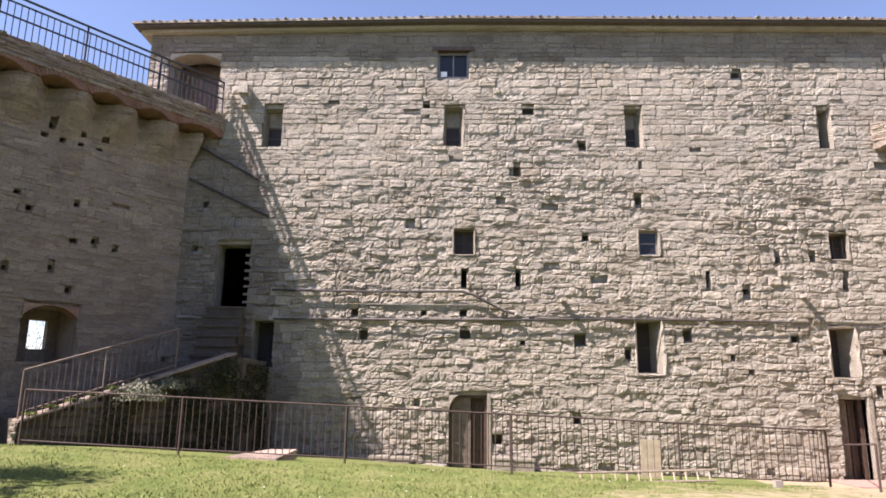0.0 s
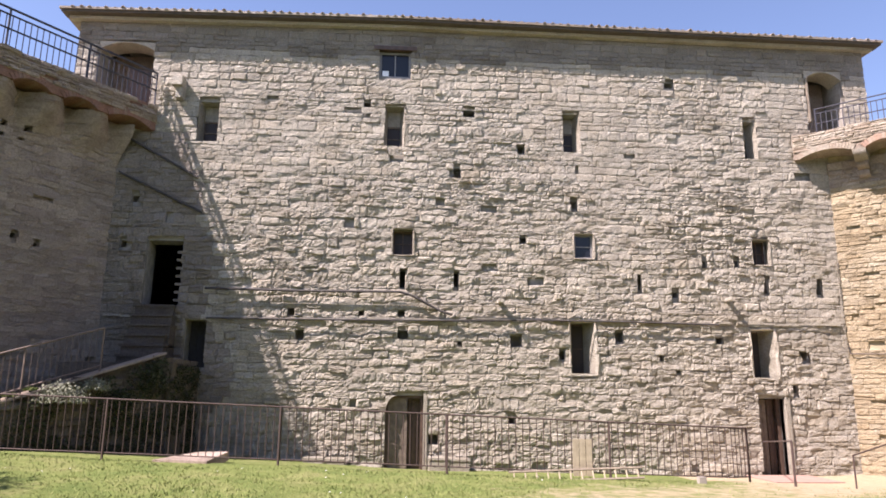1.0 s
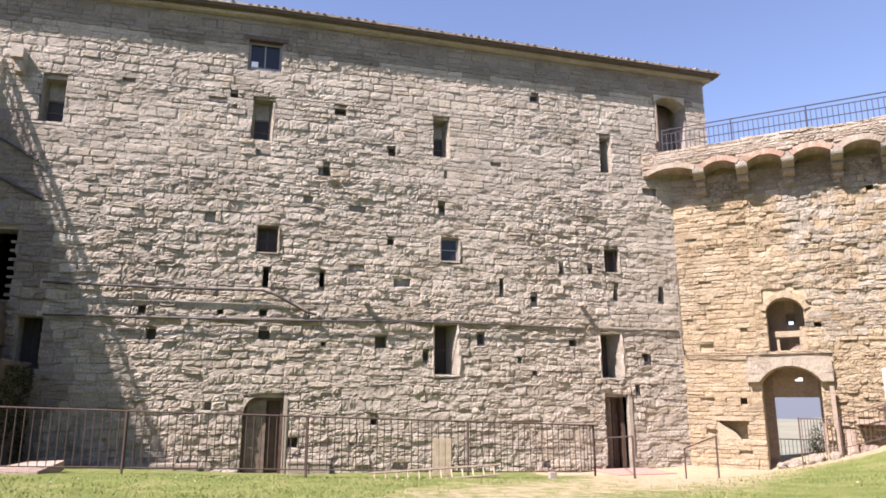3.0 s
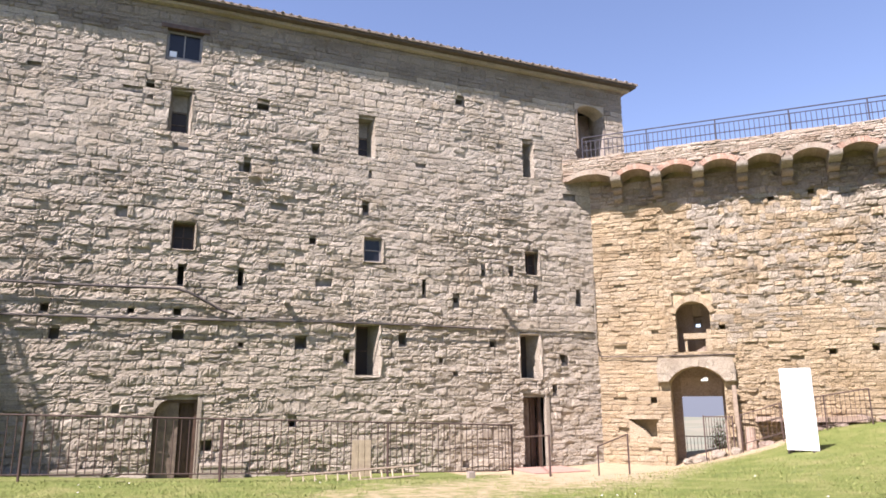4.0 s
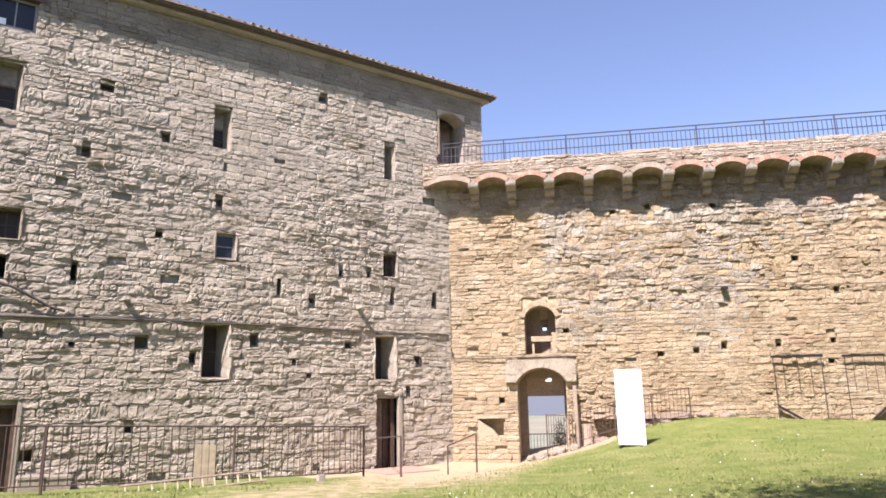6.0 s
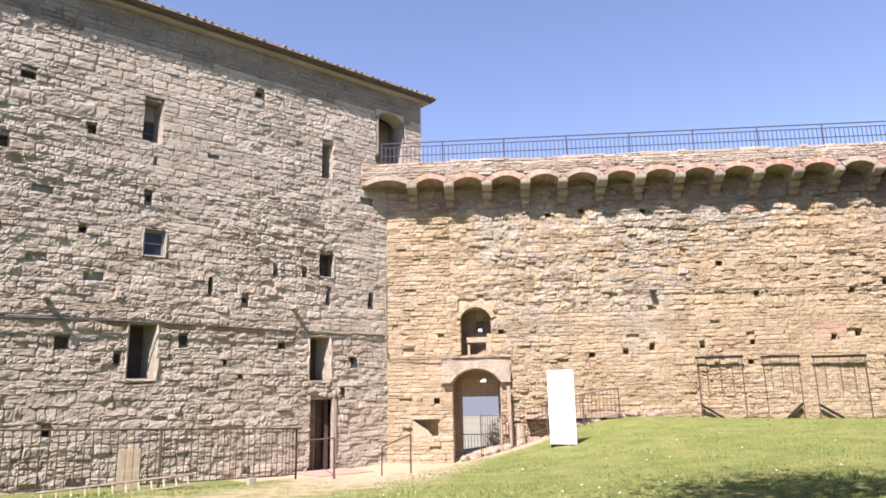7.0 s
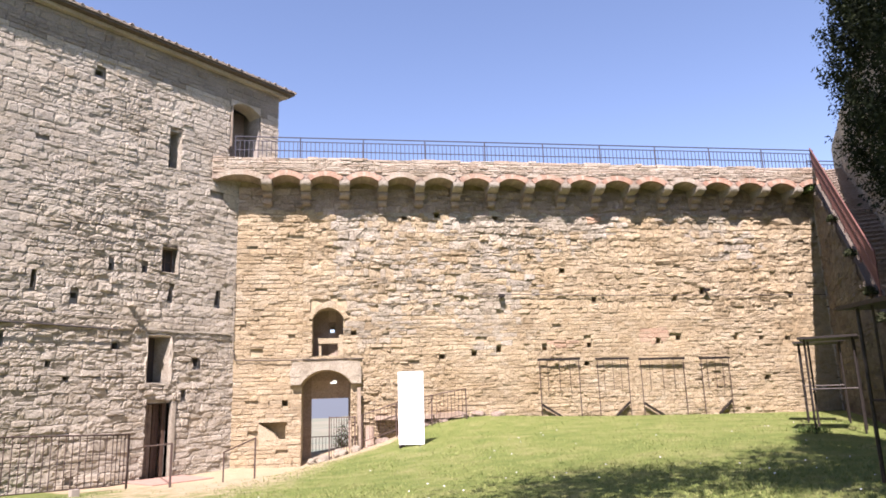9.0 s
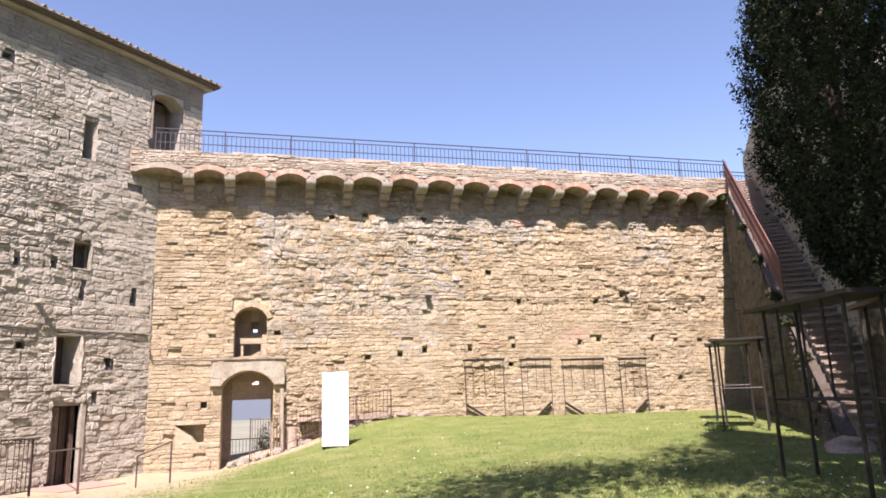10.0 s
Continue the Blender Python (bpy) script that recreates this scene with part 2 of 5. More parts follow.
def arc(x0, x1, spring, crown, n=10):
    """Points of a segmental arch from x0 to x1."""
    w, h = (x1 - x0) / 2, crown - spring
    r = (w * w + h * h) / (2 * h)
    a = math.asin(min(1, w / r)) if h <= w else math.pi - math.asin(w / r)
    return [((x0 + x1) / 2 + r * math.sin(-a + 2 * a * k / n), crown - r + r * math.cos(-a + 2 * a * k / n)) for k in range(n + 1)]


# ---- masonry ----
def shell(x0, x1, z0, z1, thick, cut, recess=(), front=0.12):
    """A wall along x with rectangular openings right through it and shallow recesses (x0, z0, x1, z1[, depth])."""
    g = Geo()
    every = list(cut) + list(recess)
    xs = sorted({x0, x1, *(v for o in every for v in (o[0], o[2]))})
    zs = sorted({z0, z1, *(v for o in every for v in (o[1], o[3]))})
    inside = lambda o, x, z: o[0] < x < o[2] and o[1] < z < o[3]
    for a, b in zip(xs, xs[1:]):
        for c, d in zip(zs, zs[1:]):
            mx, mz = (a + b) / 2, (c + d) / 2
            if not any(inside(o, mx, mz) for o in every):
                g.quad((a, front, c), (b, front, c), (b, front, d), (a, front, d))
            if not any(inside(o, mx, mz) for o in cut):
                g.quad((b, thick, c), (a, thick, c), (a, thick, d), (b, thick, d))
    g.quad((x0, front, z1), (x1, front, z1), (x1, thick, z1), (x0, thick, z1))
    g.quad((x0, thick, z0), (x0, front, z0), (x0, front, z1), (x0, thick, z1))
    g.quad((x1, front, z0), (x1, thick, z0), (x1, thick, z1), (x1, front, z1))
    for o in every:
        a, c, b, d = o[:4]
        y = thick if o in cut else o[4]
        g.quad((a, front, c), (a, y, c), (b, y, c), (b, front, c))
        g.quad((a, y, d), (a, front, d), (b, front, d), (b, y, d))
        g.quad((a, y, c), (a, front, c), (a, front, d), (a, y, d))
        g.quad((b, front, c), (b, y, c), (b, y, d), (b, front, d))
        if o not in cut:
            g.quad((a, y, c), (b, y, c), (b, y, d), (a, y, d))
    return g


U = (0.0, 0.10, 0.26, 0.42, 0.58, 0.75, 0.90, 1.0)
V = (0.0, 0.17, 0.39, 0.62, 0.84, 1.0)
NU, NV = len(U), len(V)
STONE_F = [(j * NU + i, j * NU + i + 1, (j + 1) * NU + i + 1, (j + 1) * NU + i) for j in range(NV - 1) for i in range(NU - 1)]
MID = 2 * NU + 4


def shift(x, k, seed):
    return 0.05 * noise.noise(Vector((x * 6.1, k * 5.3, seed + 0.5)))


def one_stone(rng, xa, xb, za, zb, zc, zd, out, rough, gap, skew=(0, 0, 0, 0), lump=None, seat=0.014):
    """A weathered block: corners (xa, za) (xb, zb) below and (xa, zd) (xb, zc) above, its face out metres proud."""
    j = lambda s: rng.uniform(-s, s)
    w, h = xb - xa, (zc + zd - za - zb) / 2
    p = [(xa + gap + skew[0], za + gap), (xb - gap + skew[1], zb + gap), (xb - gap + skew[2], zc - gap), (xa + gap + skew[3], zd - gap)]
    tilt, lean = j(rough * 0.5), j(rough * 0.45)
    seat += j(seat + 0.002)
    vs = []
    for b, v in enumerate(V):
        for a, u in enumerate(U):
            x = (p[0][0] * (1 - u) + p[1][0] * u) * (1 - v) + (p[3][0] * (1 - u) + p[2][0] * u) * v
            z = (p[0][1] * (1 - u) + p[1][1] * u) * (1 - v) + (p[3][1] * (1 - u) + p[2][1] * u) * v
            edge = a in (0, NU - 1) or b in (0, NV - 1)
            near = a in (1, NU - 2) and b in (1, NV - 2)
            if edge:
                y = seat + j(0.010)
                if a in (0, NU - 1) and b in (0, NV - 1):
                    x += (0.5 - u) * min(0.018, w * 0.06)
                    z += (0.5 - v) * min(0.018, h * 0.09)
            else:
                y = -out + tilt * (u - 0.5) + lean * (v - 0.5) + j(rough * 0.30) + (0.2 * rough if near else 0)
                x += j(w * 0.035)
                z += j(h * 0.07)
            y = min(y, 0.045)
            vs.append((x, y + lump(x, z) if lump else y, z))
    return vs


def pick(rng):
    """How far a stone stands out: mostly flush, some proud, some worn back."""
    k = rng.random()
    if k < 0.10:
        return rng.uniform(0.8, 1.4)
    if k < 0.20:
        return rng.uniform(-0.7, -0.2)
    return rng.uniform(0.0, 0.55)


def stones(seed, x0, x1, z0, z1, blocked, course, width, relief, lost=0.0, gap=0.001, wob=0.05, split=0.18, bound=None, lump=None, seat=0.014):
    """Rough courses of stones over a wall, left out where blocked (x0, z0, x1, z1)."""
    rng = random.Random(seed)
    out = []
    zs = [z0]
    while zs[-1] < z1 - course * 0.6:
        zs.append(min(z1, zs[-1] + course * rng.uniform(0.65, 1.4)))
    zs[-1] = z1

    def level(k, x):
        if k in (0, len(zs) - 1):
            return zs[k]
        return zs[k] + wob * noise.noise(Vector((x * 0.45 + seed, k * 3.7, 0))) + wob * 0.5 * noise.noise(Vector((x * 1.7, k * 9.1, seed)))

    for k in range(len(zs) - 1):
        x = x0
        while x < x1 - 0.02:
            xb = x + width * rng.uniform(0.45, 1.75) * (0.8 + 0.4 * (zs[k + 1] - zs[k]) / course)
            if x1 - xb < width * 0.35:
                xb = x1
            runs = [(x, xb)]
            lo, hi = zs[k], zs[k + 1]
            for (a, c, b, d) in blocked:
                if min(hi, d) - max(lo, c) > 0.25 * (hi - lo):
                    nxt = []
                    for (s, e) in runs:
                        if e <= a or s >= b:
                            nxt.append((s, e))
                        else:
                            if a - s > 0.06:
                                nxt.append((s, a))
                            if e - b > 0.06:
                                nxt.append((b, e))
                    runs = nxt
            for s, e in runs:
                zm, xm = (lo + hi) / 2, (s + e) / 2
                if bound and not bound(xm, zm):
                    continue
                if rng.random() < lost * (1 if zm < 11 else 0.2):
                    continue
                r = relief(xm, zm)
                za, zb, zc, zd = level(k, s), level(k, e), level(k + 1, e), level(k + 1, s)
                sk = [0 if c in (x0, x1) else shift(c, q, seed) for c, q in ((s, k), (e, k), (e, k + 1), (s, k + 1))]
                if runs != [(x, xb)]:
                    sk = (0, 0, 0, 0)
                if rng.random() < split and hi - lo > course * 0.9:
                    q = rng.uniform(0.35, 0.65)
                    m1, m2 = za + (zd - za) * q, zb + (zc - zb) * q
                    out.append(one_stone(rng, s, e, za, zb, m2, m1, pick(rng) * r, r, gap, (sk[0], sk[1], (sk[1] + sk[2]) / 2, (sk[0] + sk[3]) / 2), lump, seat))
                    out.append(one_stone(rng, s, e, m1, m2, zc, zd, pick(rng) * r, r, gap, ((sk[0] + sk[3]) / 2, (sk[1] + sk[2]) / 2, sk[2], sk[3]), lump, seat))
                else:
                    out.append(one_stone(rng, s, e, za, zb, zc, zd, pick(rng) * r, r, gap, sk, lump, seat))
            x = xb
    return out


def lay(found, parent, single, joined, centre, count=300, label="", name="stone"):
    """The stones nearest to a place on the wall become parts; the rest are one joined part."""
    found = sorted(found, key=lambda vs: (vs[MID][0] - centre[0]) ** 2 + (vs[MID][2] - centre[1]) ** 2)
    for vs in found[:count]:
        c = Vector(vs[MID])
        g = Geo().add([tuple(Vector(p) - c) for p in vs], STONE_F)
        ob = part(name, g, single, parent)
        ob.location = c
    g = Geo()
    for vs in found[count:]:
        g.add(vs, STONE_F)
    if g.v:
        part("rest_of_stonework", g, joined, parent, label or "rough weathered rubble stones in uneven courses", "stuff")


# ---- ground ----
SPOTS = np.array([
    (0, 0, 0), (-8.6, 13.5, 0.55), (-5.3, 13.6, 0.38), (-1.9, 13.9, 0.26), (0.9, 13.9, 0.13), (4, 13.9, 0.04),
    (7.5, 14.5, -0.10), (-4, 17, 0.1), (-2.4, 20, -0.2), (0.5, 20, -0.42), (5, 20, -0.5), (11, 20, -0.6), (11, 17, -0.54),
    (13.9, 19.7, -0.52), (15.4, 18.4, -0.58), (16.7, 17.2, -0.15), (18.8, 15.3, 0.75), (19.7, 14.4, 0.88), (22.7, 11.6, 0.72),
    (26, 8.5, 0.64), (29.2, 5.5, 0.6), (14.3, 13, 0.24), (11, 14.9, -0.31), (9.7, 1.2, 0.45), (16.6, 3, 0.5), (21, 4, 0.62),
    (10, 5, 0.25), (6, 9, 0.05), (-12, 5, 0.4), (20, -6, 0.5), (0, -12, 0), (-17, -3, 0.4), (34, 2, 0.6), (10, 24, -0.6), (-10, 24, 0)], float)
DD = np.hypot(SPOTS[:, None, 0] - SPOTS[None, :, 0], SPOTS[:, None, 1] - SPOTS[None, :, 1])
WEIGHT = np.linalg.solve(DD + 0.15 * np.eye(len(SPOTS)), SPOTS[:, 2] - 0.2)


def lawn(x, y):
    return 0.2 + float(np.hypot(SPOTS[:, 0] - x, SPOTS[:, 1] - y) @ WEIGHT)


PATH_LINE = [(15.5, 17.7), (14.3, 17.2), (12.2, 16.4), (10.3, 15.2), (8.2, 13.4), (6.4, 12.0), (3.5, 10.6)]


def off_path(x, y):
    best = 99
    for (a, b), (c, d) in zip(PATH_LINE, PATH_LINE[1:]):
        k = max(0, min(1, ((x - a) * (c - a) + (y - b) * (d - b)) / ((c - a) ** 2 + (d - b) ** 2)))
        best = min(best, math.hypot(x - a - k * (c - a), y - b - k * (d - b)))
    return best


def build_ground():
    cx, cy = 6.0, 8.0
    radii = [k * 0.55 for k in range(1, 52)] + [31, 34, 38, 43, 50, 60, 75, 100, 150, 240, 400, 700, 1200, 2000, 3200, 4700]
    n = 120
    g = Geo()
    vs, earth, fields = [], [], []
    for r in [0] + radii:
        for k in range(n if r else 1):
            x, y = cx + r * math.cos(k * math.tau / n), cy + r * math.sin(k * math.tau / n)
            z = lawn(x, y) if r < 32 else 0
            fall = min(1, max(0, (r - 27) / 12))
            z = z * (1 - fall) - fall * 2.5
            if r > 40:
                z -= 95 * (1 - math.exp(-(r - 40) / 260))
                z += min(1, r / 900) * 30 * noise.noise(Vector((x / 900, y / 900, 3))) * (1 if r < 2500 else 2.5)
            behind = (x - 13.75) * 0.684 + (y - 20) * 0.73
            if r < 60 and behind > 2.7 and x > 8:
                z -= min(9, (behind - 2.7) * 1.3)
            z += 0.02 * noise.noise(Vector((x * 0.9, y * 0.9, 0)))
            vs.append((x, y, z))
            dry = 0.28 if y > 14.3 and x < 8 else (1.0 if y > 15.4 and x > 7.5 else 0.0)
            worn_away = 1 - max(0, off_path(x, y) - 0.6) / 3.0
            earth.append(max(dry, worn_away * (.55 + .45 * max(0, min(1, (x - 6.5) / 3)))) if r < 30 else 0)
            fields.append(1.0 if r > 36 else 0.0)
    fs = [(0, 1 + k, 1 + (k + 1) % n) for k in range(n)]
    for i in range(len(radii) - 1):
        a, b = 1 + i * n, 1 + (i + 1) * n
        fs += [(a + k, b + k, b + (k + 1) % n, a + (k + 1) % n) for k in range(n)]
    g.add(vs, fs)
    ob = link("ground", g, M_GROUND, smooth=True)
    for nm, val in (("earth", earth), ("fields", fields)):
        at = ob.data.attributes.new(nm, "FLOAT", "POINT")
        at.data.foreach_set("value", val)
    return tagged(ob, "sloping lawn with worn earth path, fields far below", "ground", "", "structure")


build_ground()

# ---- the long building ----
M_EAVES = plain("brown_eaves_boards", (0.10, 0.08, 0.06), 0.85, var=0.35, scale=6, bumpy=0.3)
FACADE = pose(0, 20, 0)
WIN = {  # x0, z0, x1, z1
    "attic": (-0.70, 11.51, 0.30, 12.40), "upper_1": (-0.46, 9.15, 0.14, 10.52), "upper_2": (5.16, 9.16, 5.70, 10.48),
    "upper_3": (11.08, 9.15, 11.52, 10.45), "upper_0": (-6.16, 9.17, -5.56, 10.45), "mid_1": (-0.12, 5.74, 0.46, 6.52),
    "mid_2": (5.41, 5.76, 5.98, 6.50), "mid_3": (11.04, 5.68, 11.56, 6.46), "low_2": (5.21, 2.30, 5.92, 3.80), "low_3": (10.76, 2.24, 11.46, 3.64)}
DOORS = {"mid": (-0.23, -0.6, 0.86, 1.62), "east": (10.80, -0.75, 11.62, 1.63), "tall": (-7.30, 4.10, -6.27, 6.03), "small": (-6.02, 2.35, -5.42, 3.70),
         "walk_w": (-9.35, 10.15, -7.68, 12.32), "walk_e": (13.34, 9.95, 14.62, 12.32)}
SLITS = [(0.10, 4.76, 0.26, 5.32), (1.71, 4.81, 1.86, 5.28), (7.32, 4.82, 7.46, 5.31), (11.33, 4.79, 11.46, 5.26), (13.03, 4.80, 13.19, 5.29)]
HOLES = [(1.79, 8.37, .2, .36), (3.82, 9.22, .22, .25), (5.44, 7.47, .2, .24), (8.72, 11.62, .26, .18), (3.82, 6.3, .2, .16), (8.48, 4.7, .22, .17),
         (9.46, 5.64, .17, .26), (10.5, 5.7, .17, .24), (-2.76, 3.32, .24, .28), (0.22, 3.36, .3, .26), (-1.0, 3.96, .16, .16), (0.17, 4.0, .2, .16),
         (-3.04, 3.99, .2, .2), (3.57, 3.23, .34, .3), (6.68, 3.39, .26, .3), (9.76, 3.31, .24, .2), (4.94, 2.83, .18, .26), (1.15, 0.42, .26, .3),
         (-1.03, 10.52, .22, .2), (2.16, 10.38, .36, .2), (-7.78, 7.28, .2, .2), (7.94, 2.79, .14, .14), (8.44, 2.42, .15, .15), (-1.23, 3.09, .14, .12),
         (1.9, 3.16, .14, .12), (5.56, 8.45, .1, .12), (12.42, 2.9, .24, .26), (-8.0, 5.9, .18, .2), (3.4, .95, .2, .18), (12.0, 1.9, .18, .2)]
HOLE_BOX = [(x - w / 2, z - h / 2, x + w / 2, z + h / 2, 0.45) for x, z, w, h in HOLES]
house = thing("long_house", FACADE, "long four-storey grey rubble stone castle building with tiled roof", "building", kind="")
THROUGH = list(WIN.values()) + list(DOORS.values()) + SLITS
part("wall_north", shell(-10.0, 15.45, -2.0, 12.98, 0.75, THROUGH, HOLE_BOX), M_MORTAR, house, "grey rubble stone wall with weathered mortar")
for b in ((-10.0, 0.75, -2, -9.3, 10, 12.98), (14.75, 0.75, -2, 15.45, 10, 12.98), (-10, 10, -2, 15.45, 10.7, 12.98)):
    part("house_wall", Geo().box(*b), M_MORTAR, house)
# unseen floors and walls, near black so the openings look dark
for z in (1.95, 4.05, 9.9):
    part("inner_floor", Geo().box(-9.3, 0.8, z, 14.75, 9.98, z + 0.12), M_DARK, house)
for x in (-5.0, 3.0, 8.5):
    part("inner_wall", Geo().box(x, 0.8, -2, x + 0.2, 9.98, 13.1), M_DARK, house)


def facade_relief(x, z):
    base = 0.036 + 0.030 * noise.noise(Vector((x * 0.25, z * 0.3, 5)))
    if z > 8.2:
        base *= 0.75
    if z > 12.3:
        base *= 0.5
    if x > 11.8:
        base *= 0.7
    return base


def worn(seed, big, small):
    """A worn face: shallow bulges and ledges that run on from stone to stone."""
    def at(x, z):
        k = big * noise.noise(Vector((x * 1.3, z * 2.4, seed))) + small * noise.noise(Vector((x * 4.2, z * 6.4, seed + 9)))
        return max(-.06, min(.03, k))
    return at


blocked = [o[:4] for o in THROUGH + HOLE_BOX]
low = stones(3, -8.6, 13.85, -0.75, 8.2, blocked, 0.175, 0.25, facade_relief, lost=0.006, wob=0.12, split=0.22, lump=worn(2, .036, .023), seat=.008)
low += stones(6, -8.6, 13.85, 8.2, 9.9, blocked, 0.19, 0.27, facade_relief, lost=0.006, wob=0.06, split=0.10, lump=worn(2, .03, .016), seat=.009)
high = stones(4, -10.0, 15.45, 9.9, 13.08, blocked, 0.20, 0.29, facade_relief, lost=0.006, split=0.08, lump=worn(2, .012, .008), seat=.011)
# browner stones in the corner by the stair, darkened for the west wall's shadow
grey_rest, shaded_corner, band = [], Geo(), Geo()
for vs in low + high:
    x, _, z = vs[MID]
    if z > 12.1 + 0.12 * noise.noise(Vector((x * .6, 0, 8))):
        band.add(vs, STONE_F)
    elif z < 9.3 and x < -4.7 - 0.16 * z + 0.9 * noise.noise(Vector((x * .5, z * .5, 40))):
        shaded_corner.add(vs, STONE_F)
    else:
        grey_rest.append(vs)
lay(grey_rest, house, M_GREY_ONE, M_GREY, (3.0, 2.0))
# band coloured darker for the shadow the roof casts
part("eaves_band", band, M_EAVE_SHADE, house, "flush rendered band under the eaves, darkened for their shade", "stuff")
part("corner_stonework", shaded_corner, M_CORNER_SHADE, house, "brown grey rubble stones in the corner, darkened for the shadow there", "stuff")


def eave(x):
    """Height of the roof edge, bowed a little along the front."""
    return 13.17 + 0.185 * (x + 10.4) / 10.4 if x < 0 else 13.355 - 0.075 * x / 15.9


def roof():
    e, zt = 0.465, 14.9
    x0, x1, y0, y1 = -10 - e, 15.45 + e, -e, 10.7 + e
    r0, r1, ym = x0 + 5.6, x1 - 5.6, (y0 + y1) / 2
    g = Geo()
    for dz in (0, -0.07):
        g.add([(x0, y0, eave(x0) + dz), (0, y0, eave(0) + dz), (x1, y0, eave(x1) + dz), (x1, y1, eave(x1) + dz), (x0, y1, eave(x0) + dz), (r0, ym, zt + dz), (r1, ym, zt + dz)],
              [(0, 1, 5), (1, 6, 5), (1, 2, 6), (2, 3, 6), (3, 4, 5, 6), (4, 0, 5)])
    for (xa, ya), (xb, yb) in (((x0, y0), (0, y0)), ((0, y0), (x1, y0)), ((x1, y0), (x1, y1)), ((x1, y1), (x0, y1)), ((x0, y1), (x0, y0))):
        g.quad((xa, ya, eave(xa) - .07), (xb, yb, eave(xb) - .07), (xb, yb, eave(xb)), (xa, ya, eave(xa)))
    rf = part("roof", g, M_TILE, house, "low clay tiled roof")

    def strip(xa, xb, ya, yb, lo, hi):
        q = Geo()
        for p, r in ((xa, 0), (0, xb)):
            zp, zr = eave(p), eave(r)
            q.add([(p, ya, zp + lo), (r, ya, zr + lo), (r, yb, zr + lo), (p, yb, zp + lo), (p, ya, zp + hi), (r, ya, zr + hi), (r, yb, zr + hi), (p, yb, zp + hi)],
                  [(0, 3, 2, 1), (4, 5, 6, 7), (0, 1, 5, 4), (2, 3, 7, 6), (3, 0, 4, 7), (1, 2, 6, 5)])
        return q

    part("eaves_board", strip(x0 + .05, x1 - .05, y0 + .05, -.02, -.145, -.073), M_EAVES, house, "brown weathered eaves boarding")
    part("cornice", strip(x0 + .2, x1 - .2, -.19, .02, -.24, -.147), M_GREY, house, "grey stone cornice")
    part("eaves_wall_top", strip(-9.98, 15.43, .02, .3, -.4, -.147), M_MORTAR, house)
    t = Geo()
    n = 7
    for k in range(n):
        a, b = math.pi * k / n, math.pi * (k + 1) / n
        for r, s in ((0.06, 1), (0.044, -1)):
            q = [(r * math.cos(a), 0, r * math.sin(a)), (r * math.cos(b), 0, r * math.sin(b)), (r * .8 * math.cos(b), 1.2, r * math.sin(b) + .34), (r * .8 * math.cos(a), 1.2, r * math.sin(a) + .34)]
            t.quad(*(q if s > 0 else q[::-1]))
        t.quad((0.06 * math.cos(a), 0, 0.06 * math.sin(a)), (0.044 * math.cos(a), 0, 0.044 * math.sin(a)), (0.044 * math.cos(b), 0, 0.044 * math.sin(b)), (0.06 * math.cos(b), 0, 0.06 * math.sin(b)))
    me = None
    rng = random.Random(8)
    for k in range(104):
        x = x0 + 0.15 + k * 0.252
        if me is None:
            ob = part("roof_tile", t, M_TILE, rf)
            me = ob.data
        else:
            ob = new("roof_tile", me)
            ob.parent = rf
        ob.location = (x + rng.uniform(-.02, .02), y0 - 0.03 + rng.uniform(-.03, .03), eave(x) - 0.05 + rng.uniform(-.01, .03))


roof()


def wood_grid(name, o, y, mat, bars_x, bars_z, w=0.05, d=0.06, glass=True, pane_mat=None):
    """A window set in an opening: a frame, glazing bars and one pane for each light."""
    x0, z0, x1, z1 = o
    win = part("window", Geo().box(x0, y, z0, x0 + w, y + d, z1).box(x1 - w, y, z0, x1, y + d, z1)
               .box(x0 + w, y, z1 - w, x1 - w, y + d, z1).box(x0 + w, y, z0, x1 - w, y + d, z0 + w), mat, house, "weathered grey window frame")
    xs = [x0 + w + (x1 - x0 - 2 * w) * k / (bars_x + 1) for k in range(bars_x + 2)]
    zs = [z0 + w + (z1 - z0 - 2 * w) * k / (bars_z + 1) for k in range(bars_z + 2)]
    for x in xs[1:-1]:
        part("glazing_bar", Geo().box(x - .018, y + .005, z0 + w, x + .018, y + d - .01, z1 - w), mat, win)
    for z in zs[1:-1]:
        part("glazing_bar", Geo().box(x0 + w, y + .008, z - .015, x1 - w, y + d - .014, z + .015), mat, win)
    if glass:
        for a, b in zip(xs, xs[1:]):
            for c, e in zip(zs, zs[1:]):
                part("pane", Geo().box(a, y + .03, c, b, y + .036, e), pane_mat or M_GLASS, win)
    return win


